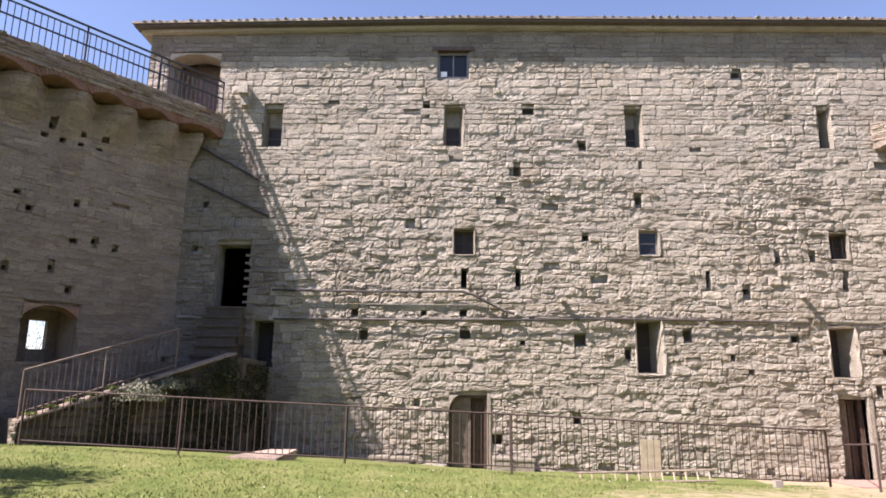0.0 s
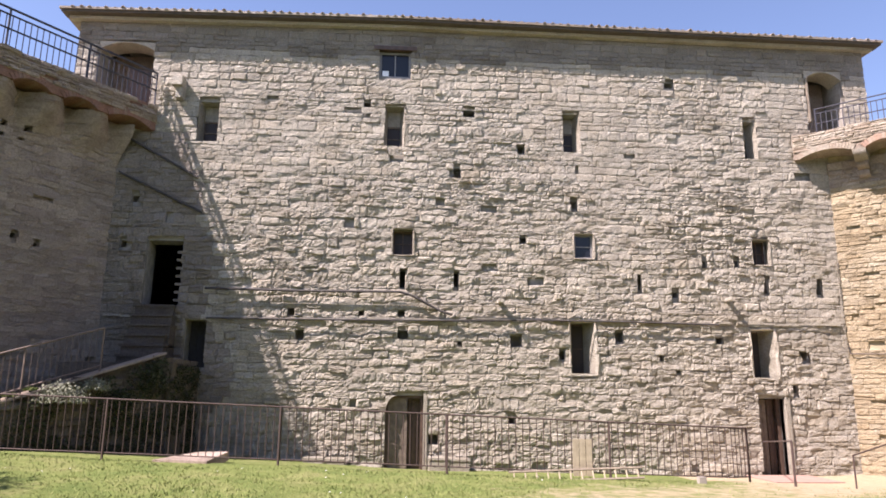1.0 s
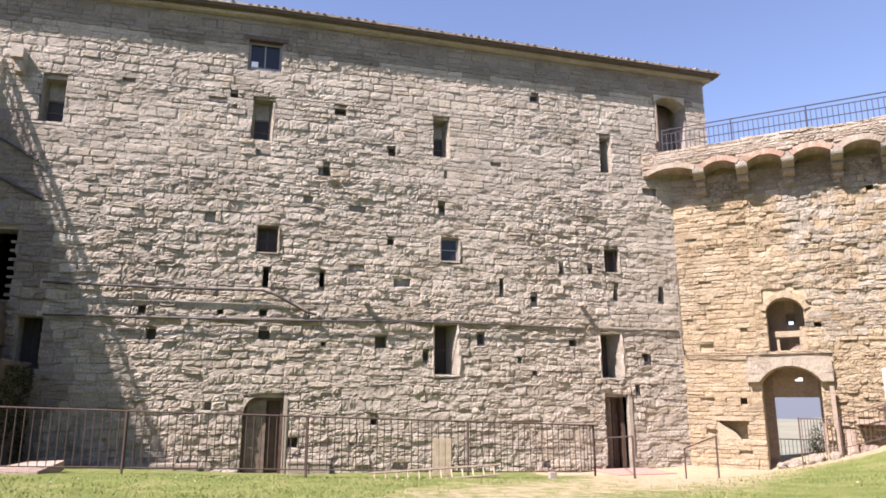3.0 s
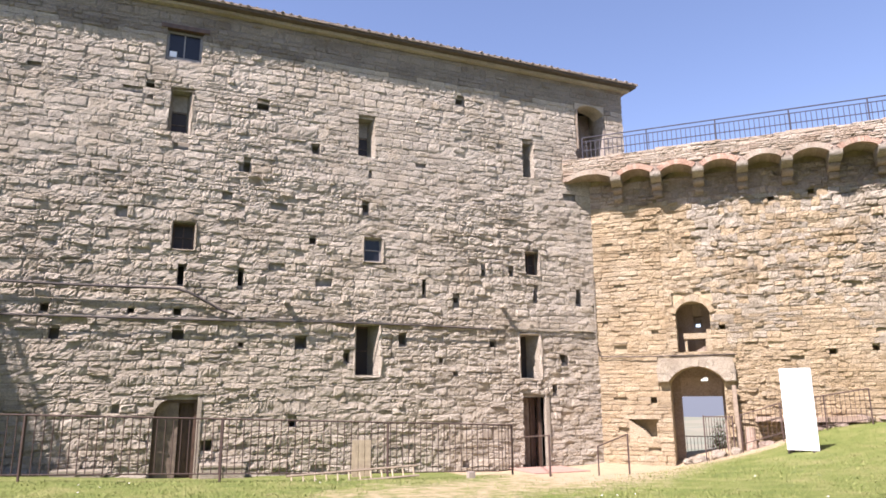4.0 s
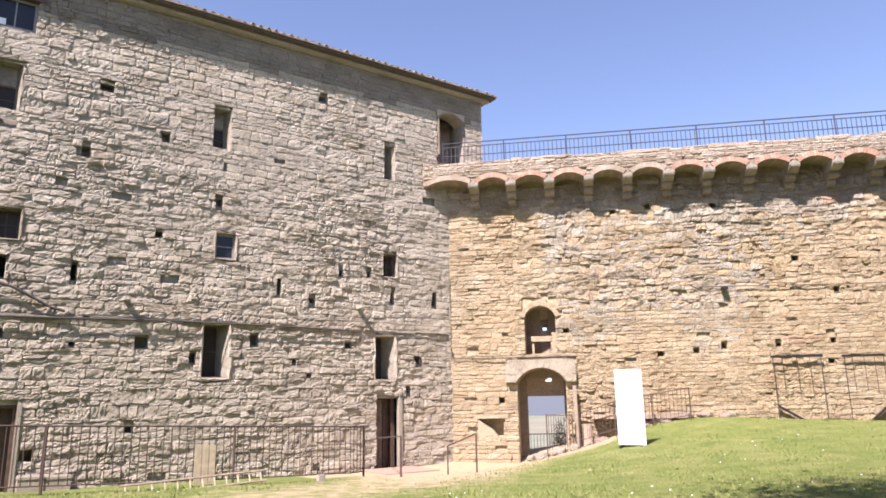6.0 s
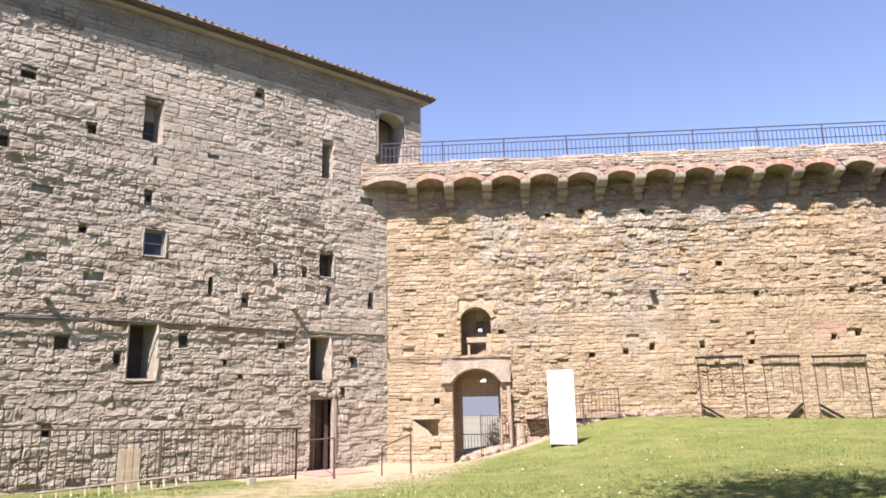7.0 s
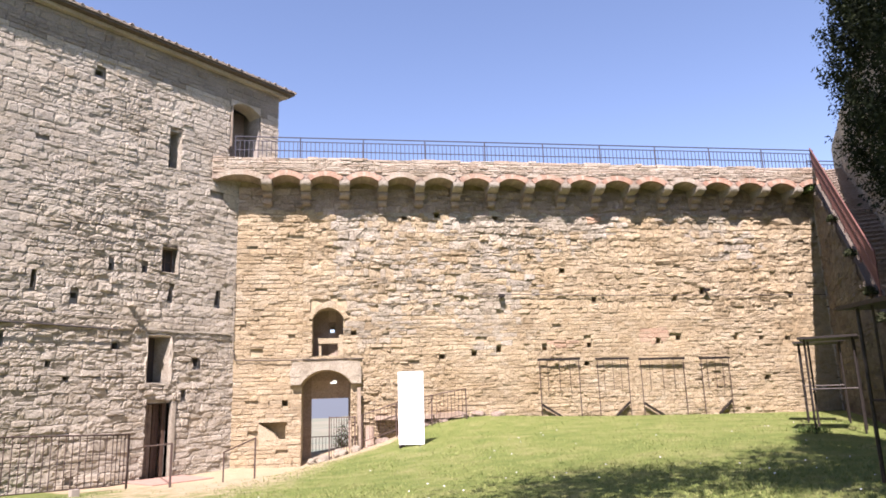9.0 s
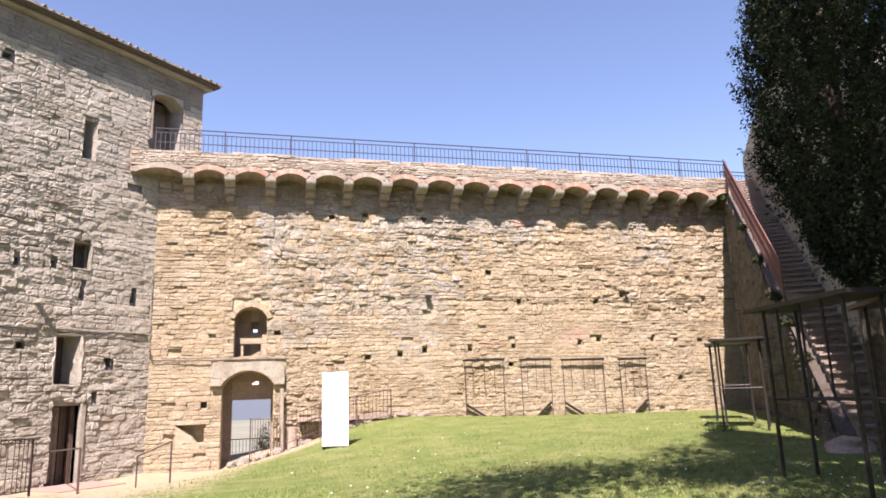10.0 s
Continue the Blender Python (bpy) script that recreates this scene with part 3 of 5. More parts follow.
wood_grid("attic", WIN["attic"], 0.16, M_FRAME, 1, 0, 0.07)
for k, o in WIN.items():
    if k.startswith("upper"):
        wood_grid(k, (o[0], o[1], o[2], o[1] + (o[3] - o[1]) * 0.62), 0.50, M_OLDDOOR, 0, 1, 0.06, pane_mat=M_DIMGLASS)
        # flat panel in place of the sloping soffit of the window head
        part("window_panel", Geo().box(o[0], 0.50, o[1] + (o[3] - o[1]) * 0.62, o[2], 0.56, o[3]), M_MORTAR, house, "flat grey panel standing in for the sloping window head")
    elif k.startswith("mid"):
        wood_grid(k, o, 0.30 if k != "mid_2" else 0.10, M_FRAME if k == "mid_2" else M_WOOD, 0 if k == "mid_2" else 1, 1, 0.05, pane_mat=M_GLASS if k == "mid_2" else M_DIMGLASS)
    elif k.startswith("low"):
        wood_grid(k, o, 0.56, M_WOOD, 0, 1, 0.05, pane_mat=M_DIMGLASS)
    if k[:3] in ("low", "upp"):
        sp, dp = (0.20, 0.56) if k.startswith("low") else (0.13, 0.50)
        wedge = Geo()
        for xe, sx in ((o[2], -1), (o[0], .45)):
            tri = [(xe, .01), (xe, dp), (xe + sx * sp, dp)]
            wedge.add([(x, y, z) for z in (o[1], o[3]) for x, y in tri], [(0, 1, 2), (3, 5, 4), (0, 2, 5, 3), (2, 1, 4, 5), (1, 0, 3, 4)])
        part("splayed_reveal", wedge, M_PALE, house, "plastered splayed window reveal")
    if k.startswith("low"):
        part("window_sill", Geo().box(o[0] - .04, -.025, o[1] - .1, o[2] + .1, 0.45, o[1]), M_PALE, house, "pale stone sill")
    if k == "attic":
        part("lintel", Geo().box(o[0] - .18, -.05, o[3], o[2] + .18, 0.4, o[3] + .13), M_WOOD, house, "dark weathered timber lintel")
def plaster_round(o, w, seed, mat):
    """A smeared plaster border round an opening, with an uneven outer edge."""
    rng = random.Random(seed)
    x0, z0, x1, z1 = o
    g = Geo()
    pts = []
    for (ax, az), (bx, bz), (nx, nz) in (((x0, z0), (x1, z0), (0, -1)), ((x1, z0), (x1, z1), (1, 0)), ((x1, z1), (x0, z1), (0, 1)), ((x0, z1), (x0, z0), (-1, 0))):
        n = max(3, round(math.hypot(bx - ax, bz - az) / .16))
        for k in range(n):
            t = k / n
            q = w * (.55 + .75 * rng.random()) * (1.5 if nx > 0 else 1)
            ox, oz = (nx, nz) if k else ((-1 if ax == x0 else 1) * .75, (-1 if az == z0 else 1) * .75)
            pts.append((ax + (bx - ax) * t, az + (bz - az) * t, ox * q, oz * q))
    m = len(pts)
    vs = [(x, -.004, z) for x, z, *_ in pts]
    vs += [(x + a * .55, -.034 - .014 * rng.random(), z + b * .55) for x, z, a, b in pts]
    vs += [(x + a, .03, z + b) for x, z, a, b in pts]
    vs += [(x, .2, z) for x, z, *_ in pts]
    for k in range(m):
        l = (k + 1) % m
        for r0, r1 in ((0, 1), (1, 2), (3, 0)):
            g.f.append((len(g.v) + r0 * m + k, len(g.v) + r0 * m + l, len(g.v) + r1 * m + l, len(g.v) + r1 * m + k))
    g.v += vs
    part("window_surround", g, mat, house, "rough pale plaster smeared round the window")


M_PLASTER = stone("pale_wall_plaster", [(0.42, 0.38, 0.31), (0.46, 0.415, 0.34), (0.39, 0.35, 0.285)], (0.37, 0.335, 0.275), (0.33, 0.295, 0.235), relief=0.025)
for k, (key, o) in enumerate(WIN.items()):
    if key.startswith("low"):
        plaster_round(o, .10, 300 + k, M_PLASTER)
    elif key.startswith("mid"):
        plaster_round(o, .06, 300 + k, M_PALE)
part("paper_sheet", Geo().box(-.60, .13, 11.56, -.40, .14, 11.74), M_WHITE, house, "white sheet behind the attic window")
# near-black sheets stand in for the darkness inside the slits
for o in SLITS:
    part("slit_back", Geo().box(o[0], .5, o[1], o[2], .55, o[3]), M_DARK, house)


def plank_leaf(name, x0, x1, z0, z1, y, mat, parent, n=4, label=""):
    leaf = part(name, Geo().box(x0, y + .03, z0, x1, y + .05, z1), mat, parent, label)
    for k in range(n):
        a = x0 + (x1 - x0) * k / n
        b = x0 + (x1 - x0) * (k + 1) / n
        part("plank", Geo().box(a + .004, y, z0, b - .004, y + .032, z1), mat, leaf)
    return leaf


# ground floor doors: one leaf shut, one standing open
part("door_frame", Geo().box(-.23, .18, -.6, -.15, .3, 1.62).box(.78, .18, -.6, .86, .3, 1.62).box(-.15, .18, 1.54, .78, .3, 1.62), M_WOOD, house)
plank_leaf("door_leaf", -.15, .40, -.5, 1.54, .2, M_OLDDOOR, house, 4, "closed grey brown plank door leaf")
plank_leaf("door_leaf", .42, .78, -.5, 1.54, .42, M_WOOD, house, 3, "dark brown door leaf standing ajar")
corner = [(-.235, 1.62), (-.235, 1.12)] + [(-.235 + .34 * (1 - math.cos(k * math.pi / 12)), 1.12 + .50 * math.sin(k * math.pi / 12)) for k in range(1, 7)]
part("arched_corner", Geo().prism(corner, -.01, .5), M_GREY, house, "rounded stone corner of the door head")
part("door_frame", Geo().box(10.80, .3, -.7, 10.88, .42, 1.63).box(11.5, .3, -.7, 11.6, .42, 1.63), M_WOOD, house)
plank_leaf("door_leaf", 10.98, 11.22, -.7, 1.6, .40, M_OLDDOOR, house, 2, "grey brown plank door leaf folded back")
plank_leaf("door_leaf", 11.30, 11.5, -.7, 1.6, .5, M_WOOD, house, 2, "dark red brown door leaf")
part("door_jamb", Geo().box(11.62, -.05, -.6, 11.74, .3, 1.63), M_PALE, house, "pale dressed stone jamb")
part("door_jamb", Geo().box(.86, -.05, -.6, .96, .3, 1.62), M_PALE, house, "pale dressed stone jamb")
part("door_sill", Geo().box(10.6, -.6, -.75, 11.8, .5, -.6), M_PAVE, house)
for k in range(7):
    part("rung", Geo().box(-6.5, .3, 4.25 + k * .24, -6.3, .36, 4.32 + k * .24), M_GREYWOOD, house)
# near-black planks in place of the unlit doorway
plank_leaf("door_leaf", -6.02, -5.42, 2.35, 3.7, .62, M_DARK, house, 3, "near-black leaf standing in for the dark of the small doorway")
# doorways on to the wall walks, with arched heads
for x0, x1, zs_, zc in ((-9.35, -7.68, 12.05, 12.30), (13.34, 14.62, 12.0, 12.28)):
    a = arc(x0, x1, zs_, zc)
    part("arched_head", Geo().prism(a + [(x1, 12.32), (x0, 12.32)], 0.02, .7), M_GREY, house, "segmental arch over the doorway")
for x0, x1, z0, z1 in ((13.30, 14.70, 9.9, 12.4), (-9.4, -7.6, 10.1, 12.4)):
    part("passage_wall", Geo().box(x0, 1.15, z0, x1, 1.3, z1), M_BROWN, house, "brown plastered wall inside the doorway")
part("shutter", Geo().box(13.36, -.02, 10.5, 13.42, .5, 12.05), M_GREYWOOD, house, "grey timber shutter standing open")
plank_leaf("door_leaf", -8.6, -7.72, 10.15, 11.7, .6, M_WOOD, house, 4, "brown plank door")
part("wall_hook", Geo().box(-6.9, -.45, 10.75, -6.6, 0, 11.05).box(-6.82, -.3, 10.4, -6.62, 0, 10.75), M_GREY, house, "broken stone bracket")
for x, z in ((3.07, 4.36), (10.08, 4.55)):
    b = part("bracket", Geo().box(x - .06, -.40, z - .04, x + .06, 0.02, z + .06), M_GREY, house, "projecting stone bracket")


# ---- machicolated curtain walls ----
def bay(parent, a, b, mat=None, z0=9.10, crown=9.27, top=9.86, out=0.85, spring_w=0.17):
    """One arch of the parapet between two corbels, from x = a to b."""
    xa, xb = a + spring_w, b - spring_w
    pts = arc(xa, xb, z0, crown, 10)
    left, right = [(a, z0)], [(b, z0)]
    g = Geo()
    low_pts = left + pts + right
    for p, q in zip(low_pts, low_pts[1:]):
        g.quad((p[0], -out, p[1]), (q[0], -out, q[1]), (q[0], -out, top), (p[0], -out, top))
        g.quad((p[0], 0.06, p[1]), (q[0], 0.06, q[1]), (q[0], -out, q[1]), (p[0], -out, p[1]))
    g.quad((a, -out, top), (b, -out, top), (b, .06, top), (a, .06, top))
    g.quad((a, -out, z0), (a, -out, top), (a, .06, top), (a, .06, z0))
    g.quad((b, -out, z0), (b, .06, z0), (b, .06, top), (b, -out, top))
    ob = part("parapet_arch", g, mat or M_MORTAR_O, parent, "plastered arch of the machicolation")
    ring = Geo()
    cx, w, h = (xa + xb) / 2, (xb - xa) / 2, crown - z0
    r = (w * w + h * h) / (2 * h)
    al = math.asin(w / r)
    m = max(9, int((xb - xa) / 0.075))
    for k in range(m):
        t0, t1 = -al * 1.04 + 2.08 * al * (k + .06) / m, -al * 1.04 + 2.08 * al * (k + .94) / m
        q = []
        for rr, tt in ((r - .012, t0), (r - .012, t1), (r + .17, t1), (r + .17, t0)):
            q.append((cx + rr * math.sin(tt), crown - r + rr * math.cos(tt)))
        ring.prism(q, -out - .035, -out + .1)
    return ob, ring


def corbel(parent, x, rng, out=0.85):
    """A corbel of three rounded blocks, each reaching further out than the one below."""
    for k, (a, b, o) in enumerate(((8.38, 8.60, 0.20), (8.605, 8.82, 0.43), (8.825, 9.105, out + .02))):
        w = 0.15 + 0.012 * k + rng.uniform(-.012, .012)
        o += rng.uniform(-.03, .03) if k < 2 else rng.uniform(-.01, .03)
        dx = rng.uniform(-.015, .015)
        n = 5
        side = [(.06, a), (-o * .45, a)]
        side += [(-o * .45 - o * .55 * math.sin(q * math.pi / 2 / n), a + (b - a) * .62 * (1 - math.cos(q * math.pi / 2 / n))) for q in range(1, n + 1)]
        side += [(-o, b - .012), (-o + .012, b), (.06, b)]
        m = len(side)
        vs = [(x + dx - w, y, z) for y, z in side] + [(x + dx + w * rng.uniform(.94, 1.0), y, z) for y, z in side]
        fs = [tuple(range(m)), tuple(reversed(range(m, 2 * m)))] + [((i + 1) % m, i, m + i, m + (i + 1) % m) for i in range(m)]
        # lit top block pale, shaded lower blocks brown: light put into the colours
        part("corbel_stone", Geo().add(vs, fs), M_PALE if k == 2 else M_BROWN, parent)


def railing(name, pts, height, gap, post_gap, mat, label, rails=(1.0, 0.86, 0.1), bar=0.008, post=0.022, top_r=0.016, bars=(0.1, 0.86), group=""):
    """A metal railing on a line of foot points: posts, long rails and upright bars."""
    th = thing(name, pose(*pts[0]), label, "railing", group)
    o = Vector(pts[0])
    P = [Vector(p) - o for p in pts]
    up = Vector((0, 0, height))
    bar_me = {}

    def upright(nm, p, a, b, r, n):
        key = (nm, round(b - a, 3))
        if key not in bar_me:
            ob = part(nm, Geo().rod((0, 0, 0), (0, 0, b - a), r, n), mat, th)
            bar_me[key] = ob.data
        else:
            ob = new(nm, bar_me[key])
            ob.parent = th
        ob.location = p + Vector((0, 0, a))

    for a, b in zip(P, P[1:]):
        for f in rails:
            part("rail", Geo().rod(a + up * f, b + up * f, top_r if f == rails[0] else top_r * .8, 6), mat, th)
    lens = [(b - a).length for a, b in zip(P, P[1:])]
    total = sum(lens)

    def at(s):
        for k, L in enumerate(lens):
            if s <= L or k == len(lens) - 1:
                return P[k].lerp(P[k + 1], s / L)
            s -= L

    n = max(1, round(total / post_gap))
    for k in range(n + 1):
        upright("post", at(total * k / n), -0.15, height, post, 6)
    m = round(total / gap)
    for k in range(1, m):
        upright("bar", at(total * k / m), height * bars[0], height * bars[1], bar, 5)
    return th


EAST = pose(13.75, 20, 0, 0, 0, -43.13)
WEST_L = 16.0
WEST = Matrix.Translation((-8.4 - 0.602 * WEST_L, 20 - 0.798 * WEST_L, 0)) @ pose(0, 0, 0, 0, 0, 52.97)

wall_e = thing("wall_east", EAST, "tall ochre rubble curtain wall with brick machicolations", "wall", kind="structure")
E_LEN, E_TH = 22.5, 1.9
GATE = (2.30, -1.2, 3.95, 2.56)
NICHE = (2.64, 3.05, 3.70, 4.72)
LOWN = (0.92, 0.32, 1.78, 0.90, 0.5)
E_HOLES = [(7.13, 2.95), (9.2, 3.15), (10.9, 3.12), (12.6, 3.25), (16.1, 3.45), (18.4, 3.42), (20.5, 3.35), (11.75, 6.01), (14.65, 6.27), (12.9, 4.92),
           (16.1, 4.92), (17.25, 5.17), (1.75, 1.5), (20.9, 5.0), (8.3, 3.0), (19.5, 1.9), (5.9, 8.0), (7.1, 8.1), (9.3, 8.0), (4.05, 3.81), (15.28, 3.34), (19.43, 3.36), (12.44, 2.59)]
E_HB = [(x - .1, z - .09, x + .1, z + .09, .45) for x, z in E_HOLES]
part("wall_core", shell(0, E_LEN, -2, 9.9, E_TH, [GATE, NICHE], [LOWN] + E_HB, 0.085), M_MORTAR_O, wall_e, "ochre lime mortar")


def flat_patch(x, z):
    return math.exp(-((x - 13.5) / 3.2) ** 2 - ((z - 3.9) / 2.3) ** 2)


def east_relief(x, z):
    return (1 - .5 * flat_patch(x, z)) * 0.033 + 0.030 * noise.noise(Vector((x * 0.3, z * 0.35, 9))) + (0.02 if z > 4.5 and x > 4 else 0)


e_block = [GATE, NICHE[:4], LOWN[:4]] + [o[:4] for o in E_HB] + [(1.95, 1.85, 4.35, 2.86), (2.56, 4.34, 3.78, 4.92)]
rough_low, rough_high = worn(7, .026, .024), worn(7, .05, .042)


def worn_east(x, z):
    k = max(0, min(1, (z - 3.9) / 1.2))
    return (1 - .65 * flat_patch(x, z)) * (rough_low(x, z) * (1 - k) + rough_high(x, z) * k)


found = stones(11, 2.30, E_LEN, -0.9, 4.4, e_block, 0.112, 0.19, east_relief, lost=0.004, wob=0.07, split=0.1, lump=worn_east, seat=.009)
found += stones(15, 2.30, E_LEN, 4.4, 9.06, e_block, 0.15, 0.19, east_relief, lost=0.008, wob=0.17, split=0.3, lump=worn_east, seat=.010)
found += stones(14, 0.02, 2.31, -0.9, 9.06, e_block, 0.145, 0.27, east_relief, lost=0.008, wob=0.04, split=0.08, lump=worn(8, .02, .02), seat=.012)
# the middle and upper stretch is laid in greyer, rounder stones
greyer, warm, red = [], [], Geo()
pick_grey = random.Random(77)
for vs in found:
    x, _, z = vs[MID]
    k = 0.9 * noise.noise(Vector((x * 0.28, z * 0.34, 21))) + 0.16 * (z - 5.9) - 0.05 * max(0, x - 11) + (0.0 if x > 3.4 else -0.9) + (9 if z > 8.15 else 0) - .7 * flat_patch(x, z) + pick_grey.uniform(-.22, .22)
    if any(((x - a) / w) ** 2 + ((z - b) / h) ** 2 < 1 for a, b, w, h in ((15.14, 3.54, .62, .30), (11.6, 3.31, .55, .13), (13.2, 8.0, .3, .2))):
        red.add(vs, STONE_F)
    else:
        (greyer if k > 0 else warm).append(vs)
lay(warm, wall_e, M_OCHRE_ONE, M_OCHRE, (5.0, 1.5))
g, under = Geo(), Geo()
for vs in greyer:
    (under if vs[MID][2] > 8.15 else g).add(vs, STONE_F)
part("brick_repairs", red, M_PINKBRICK, wall_e, "reddish stones of old repairs", "stuff")
# stones above the arches' shadow edge: the shade's tone is in their colour
part("stonework_under_arches", under, M_BROWN, wall_e, "stones behind the corbels, toned brown grey for the arches' shade", "stuff")
part("greyer_stonework", g, M_GREYED, wall_e, "greyer rounded rubble of the upper wall", "stuff")
corbels = [1.05 + 1.345 * k for k in range(16)]
edges = [-0.75] + corbels + [E_LEN]
# arch undersides take the same brown, toned for shade
for k, (a, b) in enumerate(zip(edges, edges[1:])):
    ob, ring = bay(wall_e, a, b, M_BROWN)
    part("brick_arch_ring", ring, M_PARAPET if k in (0, 4, 5, 12) else M_BRICK, ob, "arch ring of thin bricks")
corbel_rng = random.Random(19)
for x in corbels:
    corbel(wall_e, x, corbel_rng)


def clear_of_rings(x, z):
    for a, b in zip(edges, edges[1:]):
        if a <= x < b:
            w = (b - a) / 2 - .17
            k = min(1, abs(x - (a + b) / 2) / w)
            return z > 9.27 - .17 * k * k + .19
    return True


par = stones(12, -0.75, E_LEN, 9.12, 9.86, [], 0.085, 0.26, lambda x, z: 0.03, wob=0.02, split=0, bound=clear_of_rings)
par = [[(x, y - 0.88, z) for x, y, z in vs] for vs in par]
g = Geo()
for vs in par:
    g.add(vs, STONE_F)
part("parapet_stones", g, M_PARAPET, wall_e, "thin flat stones of the parapet", "stuff")
cap = Geo()
rng = random.Random(31)
x = -0.75
while x < E_LEN:
    w = rng.uniform(.25, .6)
    cap.box(x, -.88 + rng.uniform(-.03, .03), 9.855, min(x + w, E_LEN) - .01, -.3, 9.865 + rng.uniform(0, .07))
    x += w
part("coping", cap, M_PARAPET, wall_e, "uneven pale coping stones", "stuff")
e_at = lambda s, p, z: tuple(EAST @ Vector((s, p, z)))
railing("wall_walk_railing", [e_at(-0.1, -.3, 9.9), e_at(E_LEN, -.3, 9.9)], 0.96, 0.155, 2.2, M_RAIL, "grey painted iron railing along the wall walk",
        rails=(1.0, 0.84, 0.48), bars=(0.0, 0.84), bar=0.013, top_r=.022, post=.024)

part("wall_end", Geo().box(E_LEN + .01, .35, -2, E_LEN + 4, 1.9, 9.7), M_MORTAR_O, wall_e, "end of the ochre wall past the stair")
g = Geo()
for vs in stones(18, E_LEN + .01, E_LEN + 4, 7.5, 9.85, [], .13, .24, lambda x, z: .03, lost=.01, wob=.06, lump=worn(5, .03, .02)):
    g.add([(x, y + .28, z) for x, y, z in vs], STONE_F)
part("wall_end_stones", g, M_PARAPET, wall_e, "pale rubble past the stair head", "stuff")
railing("wall_walk_railing", [e_at(E_LEN + .3, .5, 9.75), e_at(E_LEN + 3.9, .5, 9.75)], .96, .155, 1.8, M_RAIL, "grey painted iron railing past the stair head",
        rails=(1.0, 0.84, 0.48), bars=(0.0, 0.84), bar=0.013, top_r=.022, post=.024)

# ---- gate, niche ----
a = arc(2.30, 3.95, 2.08, 2.56, 14)
part("gate_arch_fill", Geo().prism(a + [(3.95, 2.562), (2.30, 2.562)], .02, 1.0), M_MORTAR_O, wall_e)
hood = Geo().prism(arc(2.25, 4.0, 2.08, 2.58, 14) + [(4.31, 2.08), (4.33, 2.44), (4.26, 2.84), (3.6, 2.88), (2.9, 2.85), (2.0, 2.87), (1.90, 2.5), (1.95, 2.08)], -.13, .06)
part("gate_hood", hood, M_HOOD, wall_e, "pale worn stone arch over the gate")
rng = random.Random(52)
vr, va = 1.0156, math.asin(.875 / 1.0156)
for k in range(11):
    t0, t1 = -va + 2 * va * (k + .03) / 11, -va + 2 * va * (k + .97) / 11
    ro = vr + rng.uniform(.22, .29)
    part("arch_stone", Geo().prism([(3.125 + q * math.sin(t), 2.58 - vr + q * math.cos(t)) for q, t in ((vr, t0), (vr, t1), (ro, t1), (ro, t0))], -.15 - rng.uniform(0, .025), .05), M_HOOD, wall_e)
for x0, x1 in ((1.96, 2.27), (3.99, 4.30)):
    for z in (2.10, 2.36):
        part("hood_block", Geo().box(x0, -.148 - rng.uniform(0, .02), z, x1, .02, z + .24), M_HOOD, wall_e)
back = Geo().box(2.30, 1.1, -1.2, 2.58, 1.5, 2.56).box(3.88, 1.1, -1.2, 3.95, 1.5, 2.56).box(2.58, 1.1, 1.62, 3.88, 1.5, 2.13).box(2.58, 1.1, 2.13, 3.24, 1.5, 2.25).box(3.46, 1.1, 2.13, 3.88, 1.5, 2.25).box(2.58, 1.1, 2.25, 3.88, 1.5, 2.56).box(3.24, 1.2, 2.20, 3.32, 1.45, 2.25)
part("gate_inner_wall", back, M_BROWN, wall_e, "inner wall of the gate passage with a flat head")
n2 = arc(2.64, 3.70, 4.36, 4.72, 12)
part("niche_arch_fill", Geo().prism(n2 + [(3.70, 4.722), (2.64, 4.722)], .02, .5), M_MORTAR_O, wall_e)
cx, w, h = 3.17, .53, .36
r = (w * w + h * h) / (2 * h)
al = math.asin(w / r)
rng = random.Random(66)
for k in range(8):
    t0, t1 = -al * 1.08 + 2.16 * al * (k + .02) / 8, -al * 1.08 + 2.16 * al * (k + .98) / 8
    ro = r + rng.uniform(.15, .27)
    part("niche_arch_stone", Geo().prism([(cx + rr * math.sin(t), 4.72 - r + rr * math.cos(t)) for rr, t in ((r, t0), (r, t1), (ro, t1), (ro - .03, t0))], -.03 - rng.uniform(0, .03), .1), M_OCHRE_ONE, wall_e)
part("niche_back", Geo().box(2.64, 1.0, 3.05, 3.17, 1.88, 4.72).box(3.43, 1.0, 3.05, 3.70, 1.88, 4.72).box(3.17, 1.0, 3.05, 3.43, 1.88, 3.94).box(3.17, 1.0, 4.31, 3.43, 1.88, 4.72).box(3.17, 1.25, 3.94, 3.22, 1.88, 4.31).box(3.38, 1.25, 3.94, 3.43, 1.88, 4.31).box(3.22, 1.25, 4.13, 3.38, 1.88, 4.31), M_BROWN, wall_e, "dark inner wall of the niche")
part("niche_block", Geo().box(2.86, .12, 3.05, 2.94, .5, 3.48).box(2.84, .06, 3.48, 3.54, .5, 3.66).box(3.51, .03, 3.05, 3.70, .5, 3.47).box(3.55, .05, 3.48, 3.70, .5, 3.78), M_OCHRE, wall_e, "walled up lower half of the niche")
part("low_niche_lintel", Geo().box(.75, -.03, .90, 1.95, .3, 1.03), M_OCHRE, wall_e, "long flat stone lintel")

